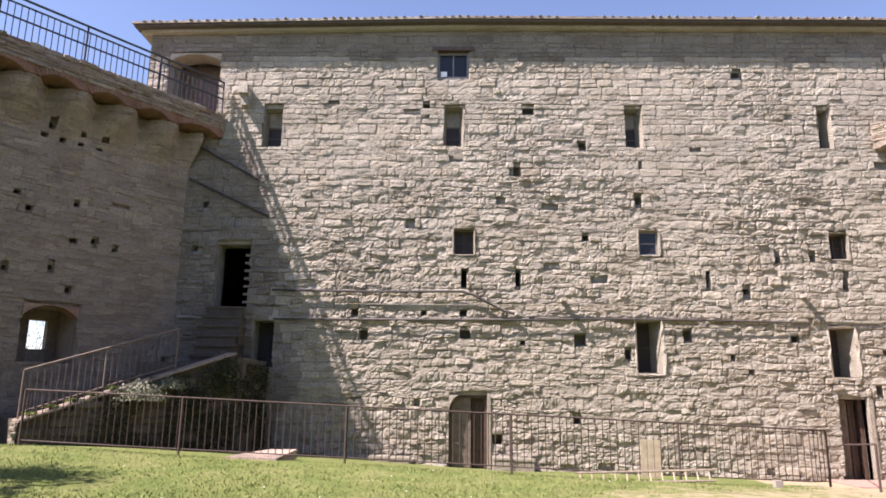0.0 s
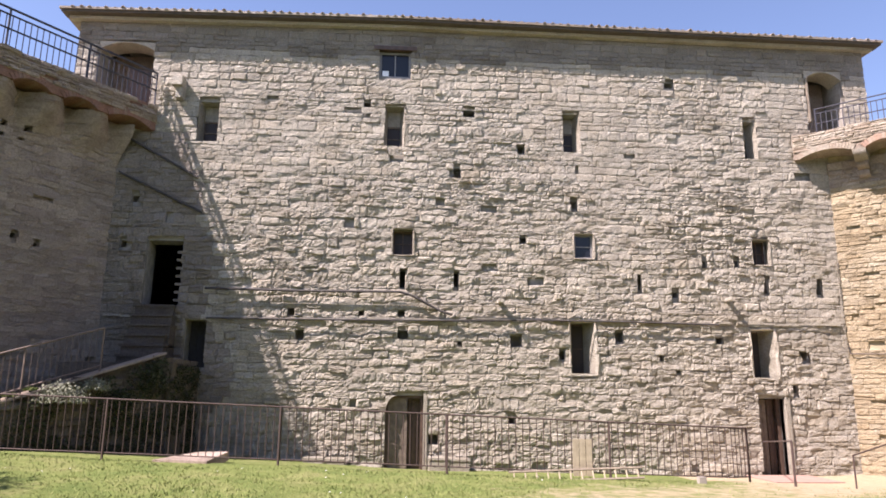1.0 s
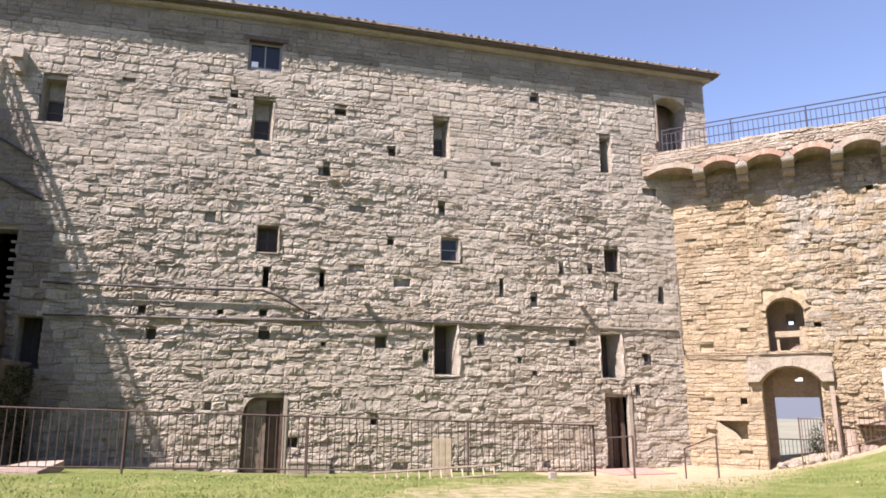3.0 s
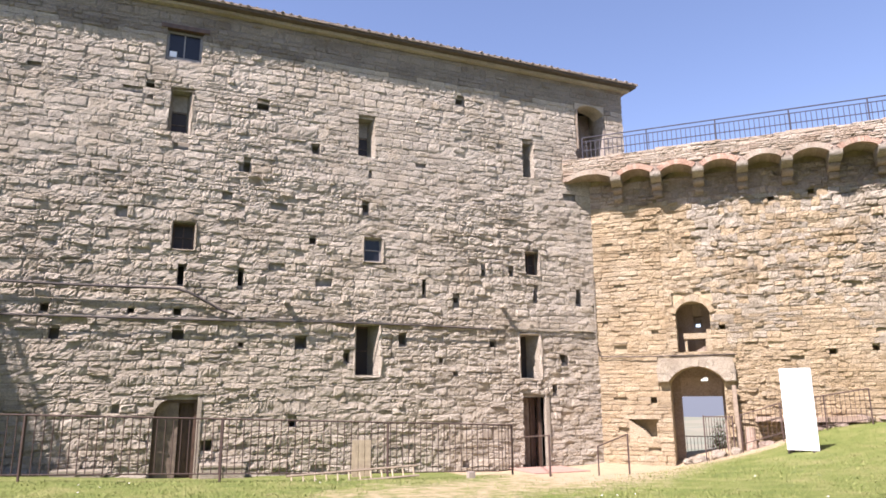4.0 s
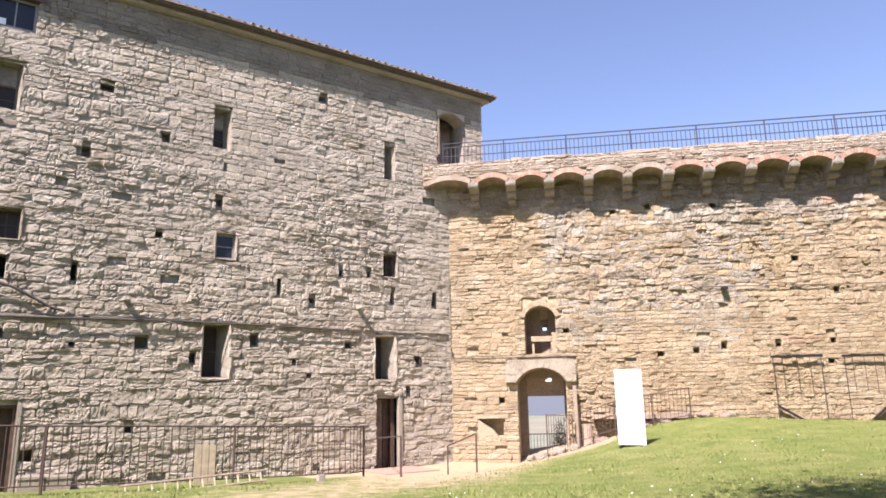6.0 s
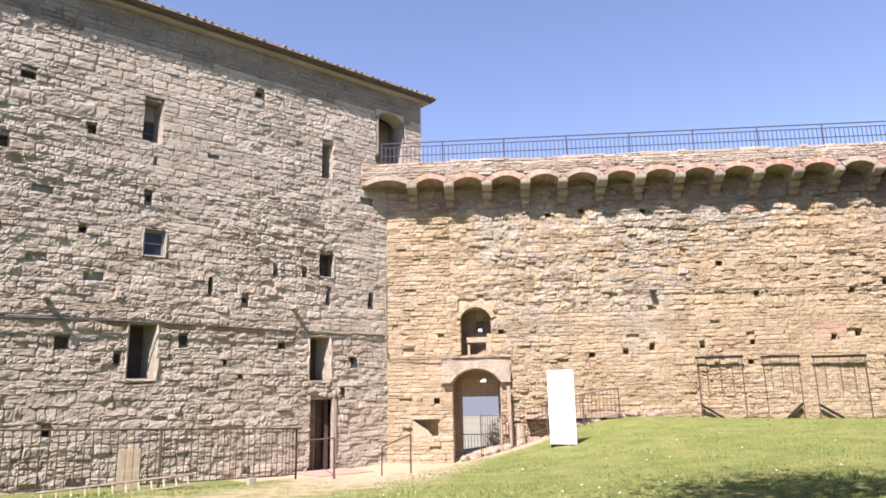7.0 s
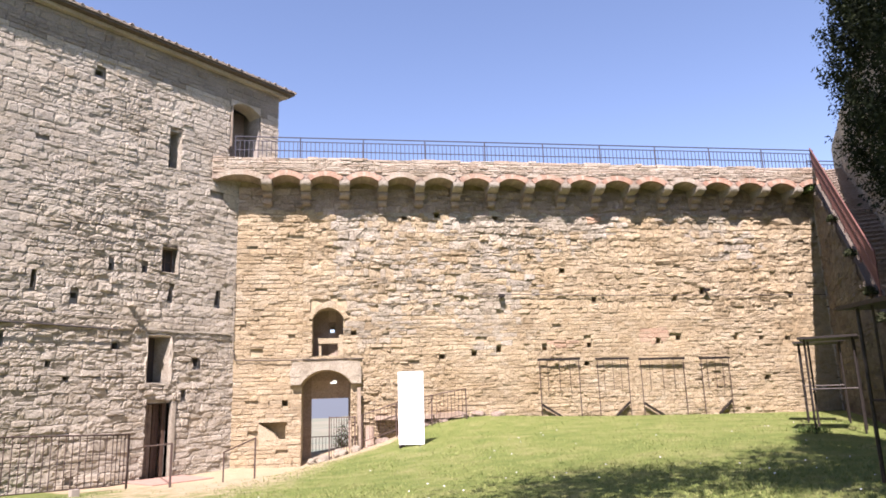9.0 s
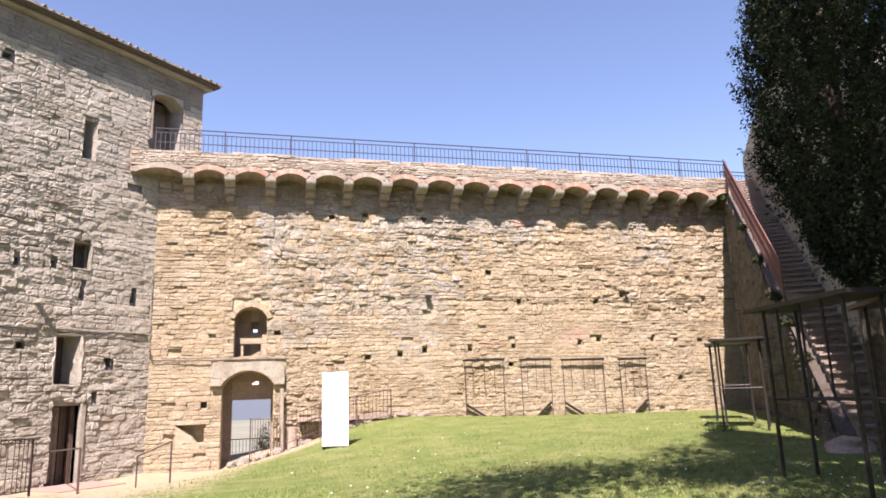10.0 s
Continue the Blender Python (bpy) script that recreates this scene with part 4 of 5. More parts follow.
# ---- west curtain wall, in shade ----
# the red brick tones darkened for the west wall's shade
M_SHADE_BRICK = stone("shaded_brick", [(0.25, 0.13, 0.09), (0.29, 0.16, 0.115), (0.21, 0.11, 0.078), (0.29, 0.19, 0.145)], (0.24, 0.16, 0.12), (0.15, 0.12, 0.10), relief=0.03)
wall_w = thing("wall_west", WEST, "brown rubble curtain wall with brick machicolations, in shade", "wall", kind="structure")
W_WIN = (WEST_L - 4.1, 2.3, WEST_L - 2.75, 3.75)
W_HOLES = [(WEST_L + x, z) for x, z in ((-4.04, 8.53), (-4.17, 8.2), (-3.71, 8.21), (-3.21, 8.5), (-2.64, 8.5), (-3.24, 8.17), (-2.73, 8.22), (-4.61, 6.51), (-3.14, 6.52), (-4.29, 6.2), (-2.57, 5.62), (-3.09, 5.55), (-1.99, 5.46), (-4.64, 4.58), (-3.58, 4.74), (-3.09, 4.21))]
W_HB = [(x - .08, z - .065, x + .08, z + .065, .4) for x, z in W_HOLES]
part("wall_core", shell(WEST_L - 8, WEST_L, -2, 10.15, 1.9, [W_WIN], W_HB), M_BROWN, wall_w)
# out of view; lowered so the sun reaches the stair and lawn
part("low_wall", Geo().box(0, 0, -2, WEST_L - 8.01, 1.9, 6.0), M_BROWN, wall_w, "lower stretch of the curtain wall, out of view, lowered to let sun in")
wear_w = worn(31, .04, .012)


def bulge(x, z):
    """The wall swells out under the parapet, most where the old corbels stand."""
    k = max(0, min(1, (z - 8.15) / 1.2))
    k = k * k * (3 - 2 * k)
    c = (.5 + .5 * math.cos(math.tau * (x - WEST_L + 1.08) / 1.29)) ** .7
    return wear_w(x, z) - k * (.08 + .74 * c)


found = stones(21, WEST_L - 8, WEST_L, -0.2, 9.42, [W_WIN] + [o[:4] for o in W_HB], 0.15, 0.30, lambda x, z: 0.014, lost=0.008, wob=0.09, split=.3, lump=bulge, seat=.004)
lay(found, wall_w, M_BROWN_ONE, M_BROWN, (WEST_L - 2.5, 4.0))
wx0, wx1 = W_WIN[0], W_WIN[2]
part("niche_back", Geo().box(wx0, 1.2, 2.3, WEST_L - 3.46, 1.4, 3.75).box(WEST_L - 2.99, 1.2, 2.3, wx1, 1.4, 3.75).box(WEST_L - 3.46, 1.2, 2.3, WEST_L - 2.99, 1.4, 2.68).box(WEST_L - 3.46, 1.2, 3.45, WEST_L - 2.99, 1.4, 3.75), M_BROWN, wall_w)
part("niche_arch", Geo().prism(arc(wx0, wx1, 3.45, 3.75) + [(wx1, 3.76), (wx0, 3.76)], -.03, .4), M_BRICK, wall_w, "brick arch over the window niche")
w_corb = [WEST_L - 1.08 - 1.29 * k for k in range(6)]
edges = sorted([WEST_L - 8] + w_corb + [WEST_L + .55])
for k, (a, b) in enumerate(zip(edges, edges[1:])):
    if b - a < 0.5:
        continue
    ob, ring = bay(wall_w, a, b, M_SHADE_BRICK, z0=9.38, crown=9.55, top=10.15, out=0.85)
    part("brick_arch_ring", ring, M_SHADE_BRICK, ob, "arch ring of thin bricks, in darker shaded tones")
par = stones(22, WEST_L - 8, WEST_L + .55, 9.62, 10.17, [], 0.075, 0.24, lambda x, z: 0.05, wob=0.05, split=0, lost=.03, lump=worn(33, .05, .03))
g = Geo()
for vs in par:
    g.add([(x, y - .89, z) for x, y, z in vs], STONE_F)
part("parapet_stones", g, M_BROWN, wall_w, "thin flat stones of the parapet", "stuff")
w_at = lambda s, p, z: tuple(WEST @ Vector((s, p, z)))
railing("wall_walk_railing", [w_at(WEST_L - 8, -.84, 10.15), w_at(WEST_L + .45, -.84, 10.15)], 1.06, 0.155, 2.0, M_RAIL, "grey painted iron railing along the wall walk",
        rails=(1.0, 0.84, 0.48), bars=(0.0, 0.84), bar=0.013, top_r=.034, post=.028)

# ---- plain walls added out of view behind the camera, heights set to cut skylight ----
for p, q, h in (((-18.0, 7.2), (-19, -14), 6), ((-19, -14), (16, -17), 10), ((16, -17), (34, -1), 13)):
    L = math.hypot(q[0] - p[0], q[1] - p[1])
    ob = link("wall_back", Geo().box(0, -.5, -2, L, .5, h), M_BROWN)
    ob.matrix_world = Matrix.Translation((*p, 0)) @ Matrix.Rotation(math.atan2(q[1] - p[1], q[0] - p[0]), 4, "Z")
    tagged(ob, "added unseen wall closing the courtyard and cutting skylight", "wall", "", "structure")


# darker copy of the brown rubble, with the stairs' shade in its colour
M_SHADE_STONE = stone("shaded_stair_rubble", [(0.17, 0.14, 0.115), (0.21, 0.175, 0.14), (0.14, 0.115, 0.095), (0.23, 0.195, 0.16)], (0.15, 0.135, 0.115), (0.10, 0.085, 0.07))
M_SHADE_STONE_ONE = stone("shaded_stair_rubble_single", [(0.17, 0.14, 0.115), (0.21, 0.175, 0.14), (0.14, 0.115, 0.095), (0.23, 0.195, 0.16)], (0.15, 0.135, 0.115), (0.10, 0.085, 0.07), per="object")

# ---- west stair up to the first floor doors ----
ST = Matrix.Translation((-9.03, 14.32, 0)) @ pose(0, 0, 0, 0, 0, 44.0)
ST_L = 4.65
slope = lambda x: 1.02 + 0.345 * x
stair_w = thing("garden_stair", ST, "overgrown rubble stair wall with worn coping beside the lawn", "stair")
part("stair_core", Geo().prism([(-.05, -.4), (ST_L, -.4), (ST_L, slope(ST_L) - .04), (-.05, slope(-.05) - .04)], .08, .45), M_SHADE_STONE, stair_w)
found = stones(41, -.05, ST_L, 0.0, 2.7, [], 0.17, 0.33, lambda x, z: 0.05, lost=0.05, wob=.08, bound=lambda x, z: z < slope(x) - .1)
lay(found, stair_w, M_SHADE_STONE_ONE, M_SHADE_STONE, (2, 1), 300)
rng = random.Random(5)
x = -.05
while x < ST_L:
    w = rng.uniform(.35, .6)
    q = Geo().add([(x + .01, -.06, slope(x) - .06), (x + w, -.06, slope(x + w) - .06), (x + w, .5, slope(x + w) - .06), (x + .01, .5, slope(x) - .06),
                   (x + .01, -.05, slope(x) - .01), (x + w, -.06, slope(x + w) - .01), (x + w, .5, slope(x + w)), (x + .01, .5, slope(x))],
                  [(0, 3, 2, 1), (4, 5, 6, 7), (0, 1, 5, 4), (1, 2, 6, 5), (2, 3, 7, 6), (3, 0, 4, 7)])
    part("coping_stone", q, M_BROWN_ONE, stair_w)
    x += w
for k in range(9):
    part("step", Geo().box(k * .5, .45, -.3, k * .5 + .5, 2.6 - max(0, k - 6) * .2, 1.0 + k * .17), M_SHADE_STONE, stair_w, "worn stone step")
part("landing", Geo().box(-8.3, 17.6, -.4, -5.5, 19.98, 2.36, ST.inverted()), M_SHADE_STONE, stair_w, "stone landing before the doors")
part("landing_wall", Geo().box(-5.86, 17.55, -.4, -5.62, 19.97, 2.45, ST.inverted()), M_SHADE_STONE, stair_w, "rough low wall of the landing")
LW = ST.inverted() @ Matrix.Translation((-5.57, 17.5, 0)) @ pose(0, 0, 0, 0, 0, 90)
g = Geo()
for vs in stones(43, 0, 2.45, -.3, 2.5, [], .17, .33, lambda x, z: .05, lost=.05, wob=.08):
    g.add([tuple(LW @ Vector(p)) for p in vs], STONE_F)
part("landing_stones", g, M_SHADE_STONE, stair_w, "", "stuff")
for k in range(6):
    part("upper_step", Geo().box(-7.4 + .02 * (k % 2), 18.9 + k * .18, 2.3, -6.25 - .03 * (k % 3), 19.96, 2.57 + k * .29, ST.inverted()), M_SHADE_STONE, stair_w, "worn stone step")
    part("upper_tread", Geo().box(-7.42, 18.84 + k * .18, 2.57 + k * .29, -6.22 - .03 * (k % 3), 19.96, 2.63 + k * .29, ST.inverted()), M_SHADE_STONE, stair_w)
g = Geo()
for vs in stones(47, 0, .5, -.3, .96, [], .16, .26, lambda x, z: .05, wob=.05):
    g.add([tuple((pose(-.06, .46, 0, 0, 0, -90)) @ Vector(p)) for p in vs], STONE_F)
# sunlit end: paler stones than the shaded face, light put into the colour
part("end_stones", g, M_GREYED, stair_w, "rubble end of the stair wall, in a paler sunlit tone", "stuff")
s_at = lambda x, y, z: tuple(ST @ Vector((x, y, z)))
railing("stair_railing", [s_at(0, .2, slope(0)), s_at(3.2, .2, slope(3.2))], 1.0, 0.14, 1.55, M_SKYLIT_RAIL, "brown iron stair railing, lightened as if skylit", rails=(1.0, 0.12), bars=(.12, 1.0), top_r=.024)

# ---- lawn fence ----
FEET = [(-8.72, 13.9, 0.52), (-6.7, 13.75, 0.45), (-1.86, 13.9, 0.26), (4.05, 13.86, 0.04), (7.0, 14.2, -0.08), (7.5, 14.5, -0.10)]
railing("lawn_fence", FEET, 1.1, 0.14, 3.0, M_IRON, "long rusty brown iron fence at the edge of the lawn", rails=(1.0, 0.1), bars=(.1, 1.0), bar=.0095, post=.025)
door_rail = thing("door_handrail", pose(7.97, 13.62, -.21), "rusty iron handrail leading down to the doorway", "handrail")
part("post", Geo().rod((0, 0, -.2), (0, 0, 1.0), .024), M_IRON, door_rail)
part("rail", Geo().rod((0, 0, 1.0), (2.86, 6.36, .60), .018), M_IRON, door_rail)
path_rail = thing("path_handrail", pose(10.98, 14.87, -.31), "short rusty iron handrail beside the earth path", "handrail")
part("post", Geo().rod((0, 0, -.2), (0, 0, 1.0), .024), M_IRON, path_rail)
part("post", Geo().rod((.36, 1.87, -.4), (.36, 1.87, .58), .022), M_IRON, path_rail)
part("rail", Geo().rod((0, 0, 1.0), (.36, 1.87, .58), .018), M_IRON, path_rail)

board = thing("board_panel", pose(3.56, 13.78, 0.1), "three pale yellow boards leaning against the iron fence", "boards")
for k in range(3):
    part("board", Geo().box(k * .132, 0, 0, k * .132 + .12, .025, .70), M_BOARD, board)
ladder = thing("ladder", pose(2.27, 13.66, -.03, 68, -2.1, -.5), "pale wooden ladder lying on its side on the grass", "ladder")
part("side_rail", Geo().box(0, 0, 0, 2.65, .03, .05), M_GREYWOOD, ladder)
part("side_rail", Geo().box(0, .20, 0, 2.65, .23, .05), M_GREYWOOD, ladder)
for k in range(12):
    part("rung", Geo().rod((.1 + k * .222, .0, .025), (.1 + k * .222, .21, .025), .016), M_BOARD, ladder)
tagged(link("marker_block", Geo().box(6.02, 13.6, -.3, 6.16, 13.74, .1), M_CONC), "small pale stone block standing in the grass", "stone block")
slab = link("footbridge_slab", Geo().add([(-4.53, 13.8, .20), (-3.52, 13.8, .18), (-3.43, 15.2, .25), (-4.06, 15.2, .25), (-4.53, 13.8, .385), (-3.52, 13.8, .36), (-3.43, 15.2, .43), (-4.06, 15.2, .42)],
            [(0, 3, 2, 1), (4, 5, 6, 7), (0, 1, 5, 4), (1, 2, 6, 5), (2, 3, 7, 6), (3, 0, 4, 7)]), M_PINK)
tagged(slab, "pale pinkish stone slab lying across the fence line", "slab")
for x0, n, label in ((1.0, 2, "low grey dressed stone blocks at the foot of the building"), (-2.4, 2, "low worn stone step at the foot of the building")):
    low_wall = thing("plinth_blocks", pose(x0, 19.3, -.5), label, "stone blocks")
    for k in range(n):
        part("block", Geo().box(k * .56, .02 * k, 0, k * .56 + .545, .62, .40 - .03 * k), M_PALE, low_wall)
        part("cap", Geo().box(k * .56 - .01, -.02 + .02 * k, .405 - .03 * k, k * .56 + .55, .62, .46 - .03 * k), M_PALE, low_wall)
tagged(link("terracotta_landing", Geo().box(10.2, 18.3, -.75, 12.1, 19.98, -.54), M_PAVE), "flat terracotta paved landing in front of the doorway", "paving", "", "structure")

# ---- cables and ledges on the building ----
def cable(name, pts, r, mat, label):
    tagged(link(name, Geo().pipe(pts, r, 5), mat), label, "cable")


cable("wall_cable", [(-5.5, 19.85, 4.60), (-2.5, 19.85, 4.57), (.08, 19.85, 4.6), (.45, 19.85, 4.5), (.83, 19.85, 4.31), (1.3, 19.85, 4.05), (1.66, 19.85, 3.95)], .036, M_CABLE, "thick dark cable sagging across the stone wall")
# one dark line for the cable and the shadow below the string course
cable("wall_cable", [(-5.4, 19.85, 3.74), (-1.5, 19.85, 3.75), (1.2, 19.85, 3.77), (4.2, 19.85, 3.83), (7.4, 19.85, 3.82), (9.7, 19.85, 3.78)], .026, M_CABLE, "dark cable under the string course, also standing in for its shadow")
cable("thin_wire", [(-3.2, 19.85, 4.2), (.5, 19.85, 4.2), (3.2, 19.85, 4.22), (5.3, 19.85, 4.26), (6.1, 19.85, 4.14), (9.7, 19.85, 4.1), (13.6, 19.85, 4.05)], .015, M_PALE, "thin pale wire along the stone wall")
ledge = Geo()
rng = random.Random(13)
x = -8.3
while x < 13.5:
    w = rng.uniform(.35, .8)
    z = (3.76 if x < 1.3 else 3.84) + rng.uniform(-.02, .02) - (.0 if x < 6 else .03)
    if rng.random() < .75:
        ledge.box(x, -rng.uniform(.03, .07), z, min(13.6, x + w), .06, z + rng.uniform(.04, .08))
    x += w
part("string_course", ledge, M_GREY, house, "broken projecting string course", "stuff")
# dark strips for sloping cables, with their shadows included in the colour
for (a, b), (c, d) in (((-8.4, 9.27), (-6.0, 7.95)), ((-8.3, 8.05), (-5.8, 6.87))):
    part("roof_scar", Geo().prism([(a, b - .03), (c, d - .03), (c, d + .03), (a, b + .03)], -.10, .06), M_CABLE, house, "thin dark sloping strip for a cable and its shadow")
cable("east_cable", [e_at(.05, -.1, 3.3), e_at(.1, -.1, 2.97), e_at(1.0, -.1, 2.94), e_at(2.0, -.12, 2.93), e_at(4.4, -.12, 2.93)], .018, M_CABLE, "dark cable along the ochre wall")
cable("east_wire", [e_at(8.3, -.1, 5.15), e_at(13, -.1, 5.05), e_at(18, -.1, 5.02), e_at(22.3, -.1, 5.0)], .014, M_CABLE, "thin wire high on the ochre wall")
cable("corner_pipe", [(13.70, 19.93, 3.0), (13.68, 19.93, 5.2), (13.69, 19.93, 5.9)], .016, M_PALE, "thin pale pipe in the wall corner")
for s, z in ((9.35, 5.05), (17.3, 5.2)):
    lamp = thing("wall_lamp", EAST @ pose(s, -.06, z), "dark flat floodlight box fixed to the wall", "lamp", "wall floodlights")
    part("housing", Geo().box(-.1, -.22, -.04, .1, -.02, .05), M_DARKIRON, lamp)
    part("arm", Geo().rod((0, 0, -.02), (0, -.12, -.12), .015), M_DARKIRON, lamp)
pipe = thing("downpipe", EAST @ pose(22.38, -.09, 0.3), "pale metal downpipe at the end of the ochre wall", "pipe")
part("tube", Geo().rod((0, 0, 0), (0, 0, 8.2), .045, 8), M_CONC, pipe)
for z in (1.5, 4.2, 7.0):
    part("clip", Geo().box(-.06, -.06, z, .06, .1, z + .04), M_DARKIRON, pipe)

# ---- beside the gate ----
post = thing("timber_post", EAST @ pose(4.22, -.25, -.1), "grey weathered upright timber post beside the gate", "post")
part("shaft", Geo().box(-.06, -.06, -.2, .06, .06, 2.05), M_GREYWOOD, post)
stump = thing("stone_stump", EAST @ pose(4.55, -.45, 0.05), "short thick pinkish stone stump beside the gate", "stump")
part("shaft", Geo().rod((0, 0, -.2), (.02, 0, .62), .17, 10, .145), M_PINK, stump)
leaf = thing("iron_gate_leaf", EAST @ pose(3.22, -.42, -.42, 0, 0, -10), "rusty iron gate leaf standing open in the gateway", "gate")
part("gate_frame", Geo().box(0, 0, 0, .035, .035, 1.45).box(.85, 0, 0, .885, .035, 1.45).box(.035, 0, .02, .85, .03, .05).box(.035, 0, 1.40, .85, .03, 1.43), M_IRON, leaf)
for k in range(9):
    part("bar", Geo().rod((.085 + k * .085, .015, .05), (.085 + k * .085, .015, 1.40), .010, 5), M_IRON, leaf)
railing("gate_railing", [e_at(4.3, -.75, .1), e_at(5.6, -.75, .5), e_at(7.8, -.75, .86)], .95, .13, 1.2, M_IRON, "rusty iron railing on the slope beside the gate", rails=(1.0, .1), bars=(.1, 1.0))
railing("outer_railing", [e_at(2.0, 2.4, -.7), e_at(4.6, 2.4, -.7)], .95, .12, 2.6, M_IRON, "iron railing outside the gateway", rails=(1.0, .1), bars=(.1, 1.0))
bench = thing("stone_bench", EAST @ pose(0, 0, 0), "low pinkish stone ledge along the foot of the wall", "bench")
rng = random.Random(17)
x = 4.75
while x < 7.7:
    w = rng.uniform(.55, .95)
    part("slab", Geo().box(x, -.50 + rng.uniform(-.05, .05), .84 + rng.uniform(-.02, .02), min(7.75, x + w) - .015, .04, .99 + rng.uniform(-.02, .03)), M_PINK, bench)
    x += w
for x in (5.75, 6.7, 7.4):
    part("bearer", Geo().box(x, -.42, .1, x + .28, .04, .838), M_BROWN, bench)
part("niche_slope", Geo().prism([(.90, .30), (1.58, .30), (1.42, .52), (.90, .88)], .0, .5), M_OCHRE, wall_e, "sloping rubble filling part of the low niche")


def boulder(name, p, s, mat, label, seed):
    r = random.Random(seed)
    bm = bmesh.new()
    bmesh.ops.create_icosphere(bm, subdivisions=3, radius=1)
    for v in bm.verts:
        k = 1 + .35 * noise.noise(v.co * 1.3 + Vector((seed, 0, 0))) + .12 * noise.noise(v.co * 4 + Vector((0, seed, 0)))
        v.co = Vector((v.co.x * s[0], v.co.y * s[1], v.co.z * s[2])) * k
    me = bpy.data.meshes.new(name)
    bm.to_mesh(me)
    bm.free()
    me.materials.append(mat)
    ob = new(name, me)
    ob.location = p
    return tagged(ob, label, "rock")


for k, (s, p, z, sc) in enumerate(((3.05, -.35, -.35, (.5, .3, .22)), (3.6, -.5, -.2, (.45, .3, .25)), (2.7, -.2, -.42, (.3, .25, .16)), (4.1, -.7, -.05, (.25, .2, .18)))):
    boulder("threshold_rock", e_at(s, p, z + .02), tuple(.68 * q for q in sc), M_PALE, "worn pale rock at the gate threshold", k + 3)
for k, (s, z) in enumerate(((5.0, .12), (5.9, .42), (6.5, .6), (7.1, .78), (7.7, .9), (8.3, .9), (9.0, .86))):
    boulder("foot_rock", e_at(s, -.25, z), (.30, .22, .15), M_BROWN, "rough pinkish stone at the foot of the wall", k + 20)
boulder("lawn_rock", (13.2, .62, .5), (.5, .35, .2), M_PINK, "pale pinkish rock at the edge of the lawn", 40)

# ---- white panel on the lawn ----
base_z = lawn(14.4, 12.65)
panel = thing("white_panel", Matrix.Translation((14.27, 12.97, base_z)) @ Matrix.Rotation(math.atan2(-.65, .31), 4, "Z"), "tall blank white display panel standing on the grass", "panel")
part("sheet", Geo().box(0, 0, .05, .72, .03, 2.0), M_WHITE, panel)
for x in (.06, .62):
    part("foot", Geo().box(x, -.2, -.03, x + .04, .25, .048), M_DARKIRON, panel)

# ---- steel stands ----
def steel_stand(m, length, width, height, label, board=0):
    th = thing("steel_stand", m, label, "stand", "steel stands on the lawn")
    slim = board != 0
    mat, r = (M_IRON, .013) if slim else (M_DARKIRON, .025)
    for x in (0, length):
        for y in ((0,) if slim else (0, width)):
            part("leg", Geo().rod((x, y, -.15), (x, y, height), r, 6), mat, th)
    if slim:
        for y in (0,):
            part("top_bar", Geo().box(-.06, y - .025, height - .02, length + .06, y + .025, height + .06), M_DARKIRON, th)
    else:
        part("top", Geo().box(-.24, -.12, height, length + .24, width + .12, height + .05), M_DARKIRON, th, "dark flat top board")
        for y in (0, width):
            part("cross_rail", Geo().rod((0, y, height * .46), (length, y, height * .46), .013, 5), mat, th)
        for x in (0, length):
            part("cross_rail", Geo().rod((x, 0, height * .46), (x, width, height * .46), .013, 5), mat, th)
    for k in (.6, 1.5, 2.3):
        part("hanger", Geo().rod((length * k / 3, 0, height * .45), (length * k / 3, 0, height), .009 if slim else .015, 5), mat, th)
    # dark board added in place of the slanting shadow at the feet
    if board:
        a, b = (0.02, .75) if board > 0 else (length - .02, length - .55)
        part("foot_shadow_board", Geo().add([(a, 0, .48), (b, 0, .03), (b, width, .03), (a, width, .48), (a, 0, .40), (b, 0, -.05), (b, width, -.05), (a, width, .40)],
             [(0, 1, 2, 3), (7, 6, 5, 4), (0, 4, 5, 1), (1, 5, 6, 2), (2, 6, 7, 3), (3, 7, 4, 0)]), M_DARKIRON, th, "dark board added for the slanting shadow at the frame's foot")
    return th


for a, b, z, brd in ((10.6, 12.05, .74, 1), (12.75, 13.9, .72, -1), (14.4, 16.05, .68, 1), (16.75, 17.85, .66, -1)):
    steel_stand(EAST @ pose(a, -.2, z), b - a, .1, 1.98, "slim rusty steel frame set against the ochre wall", brd)
for x, y, rz, L, W in ((9.7, 1.2, 219, 1.5, .45), (8.3, -.95, 20, 1.6, .5), (17.5, 2.35, 6, .9, .95), (20.4, 3.05, 10, .9, .95)):
    steel_stand(Matrix.Translation((x, y, lawn(x + .8, y + .2))) @ Matrix.Rotation(radians(rz), 4, "Z"), L, W, 2.05, "tall dark steel stand with a flat top on the grass")

# ---- east stair to the wall walk ----
SE = Matrix.Translation((13.5, .6, .45)) @ pose(0, 0, 0, 0, 0, 13.55)
stair_e = thing("wall_stair", SE, "long steep stone stair climbing to the wall walk, in shade", "stair")
RUN, RISE = 17.0, 9.45
for k in range(50):
    x0, z1 = RUN * k / 50, RISE * (k + 1) / 50
    part("step", Geo().box(x0 + .05, -1.07, z1 - .6, x0 + .39, -.22, z1 - .05), M_BROWN, stair_e)
    part("tread", Geo().box(x0 - .02, -1.075, z1 - .05, x0 + .37, -.2, z1), M_BROWN, stair_e)
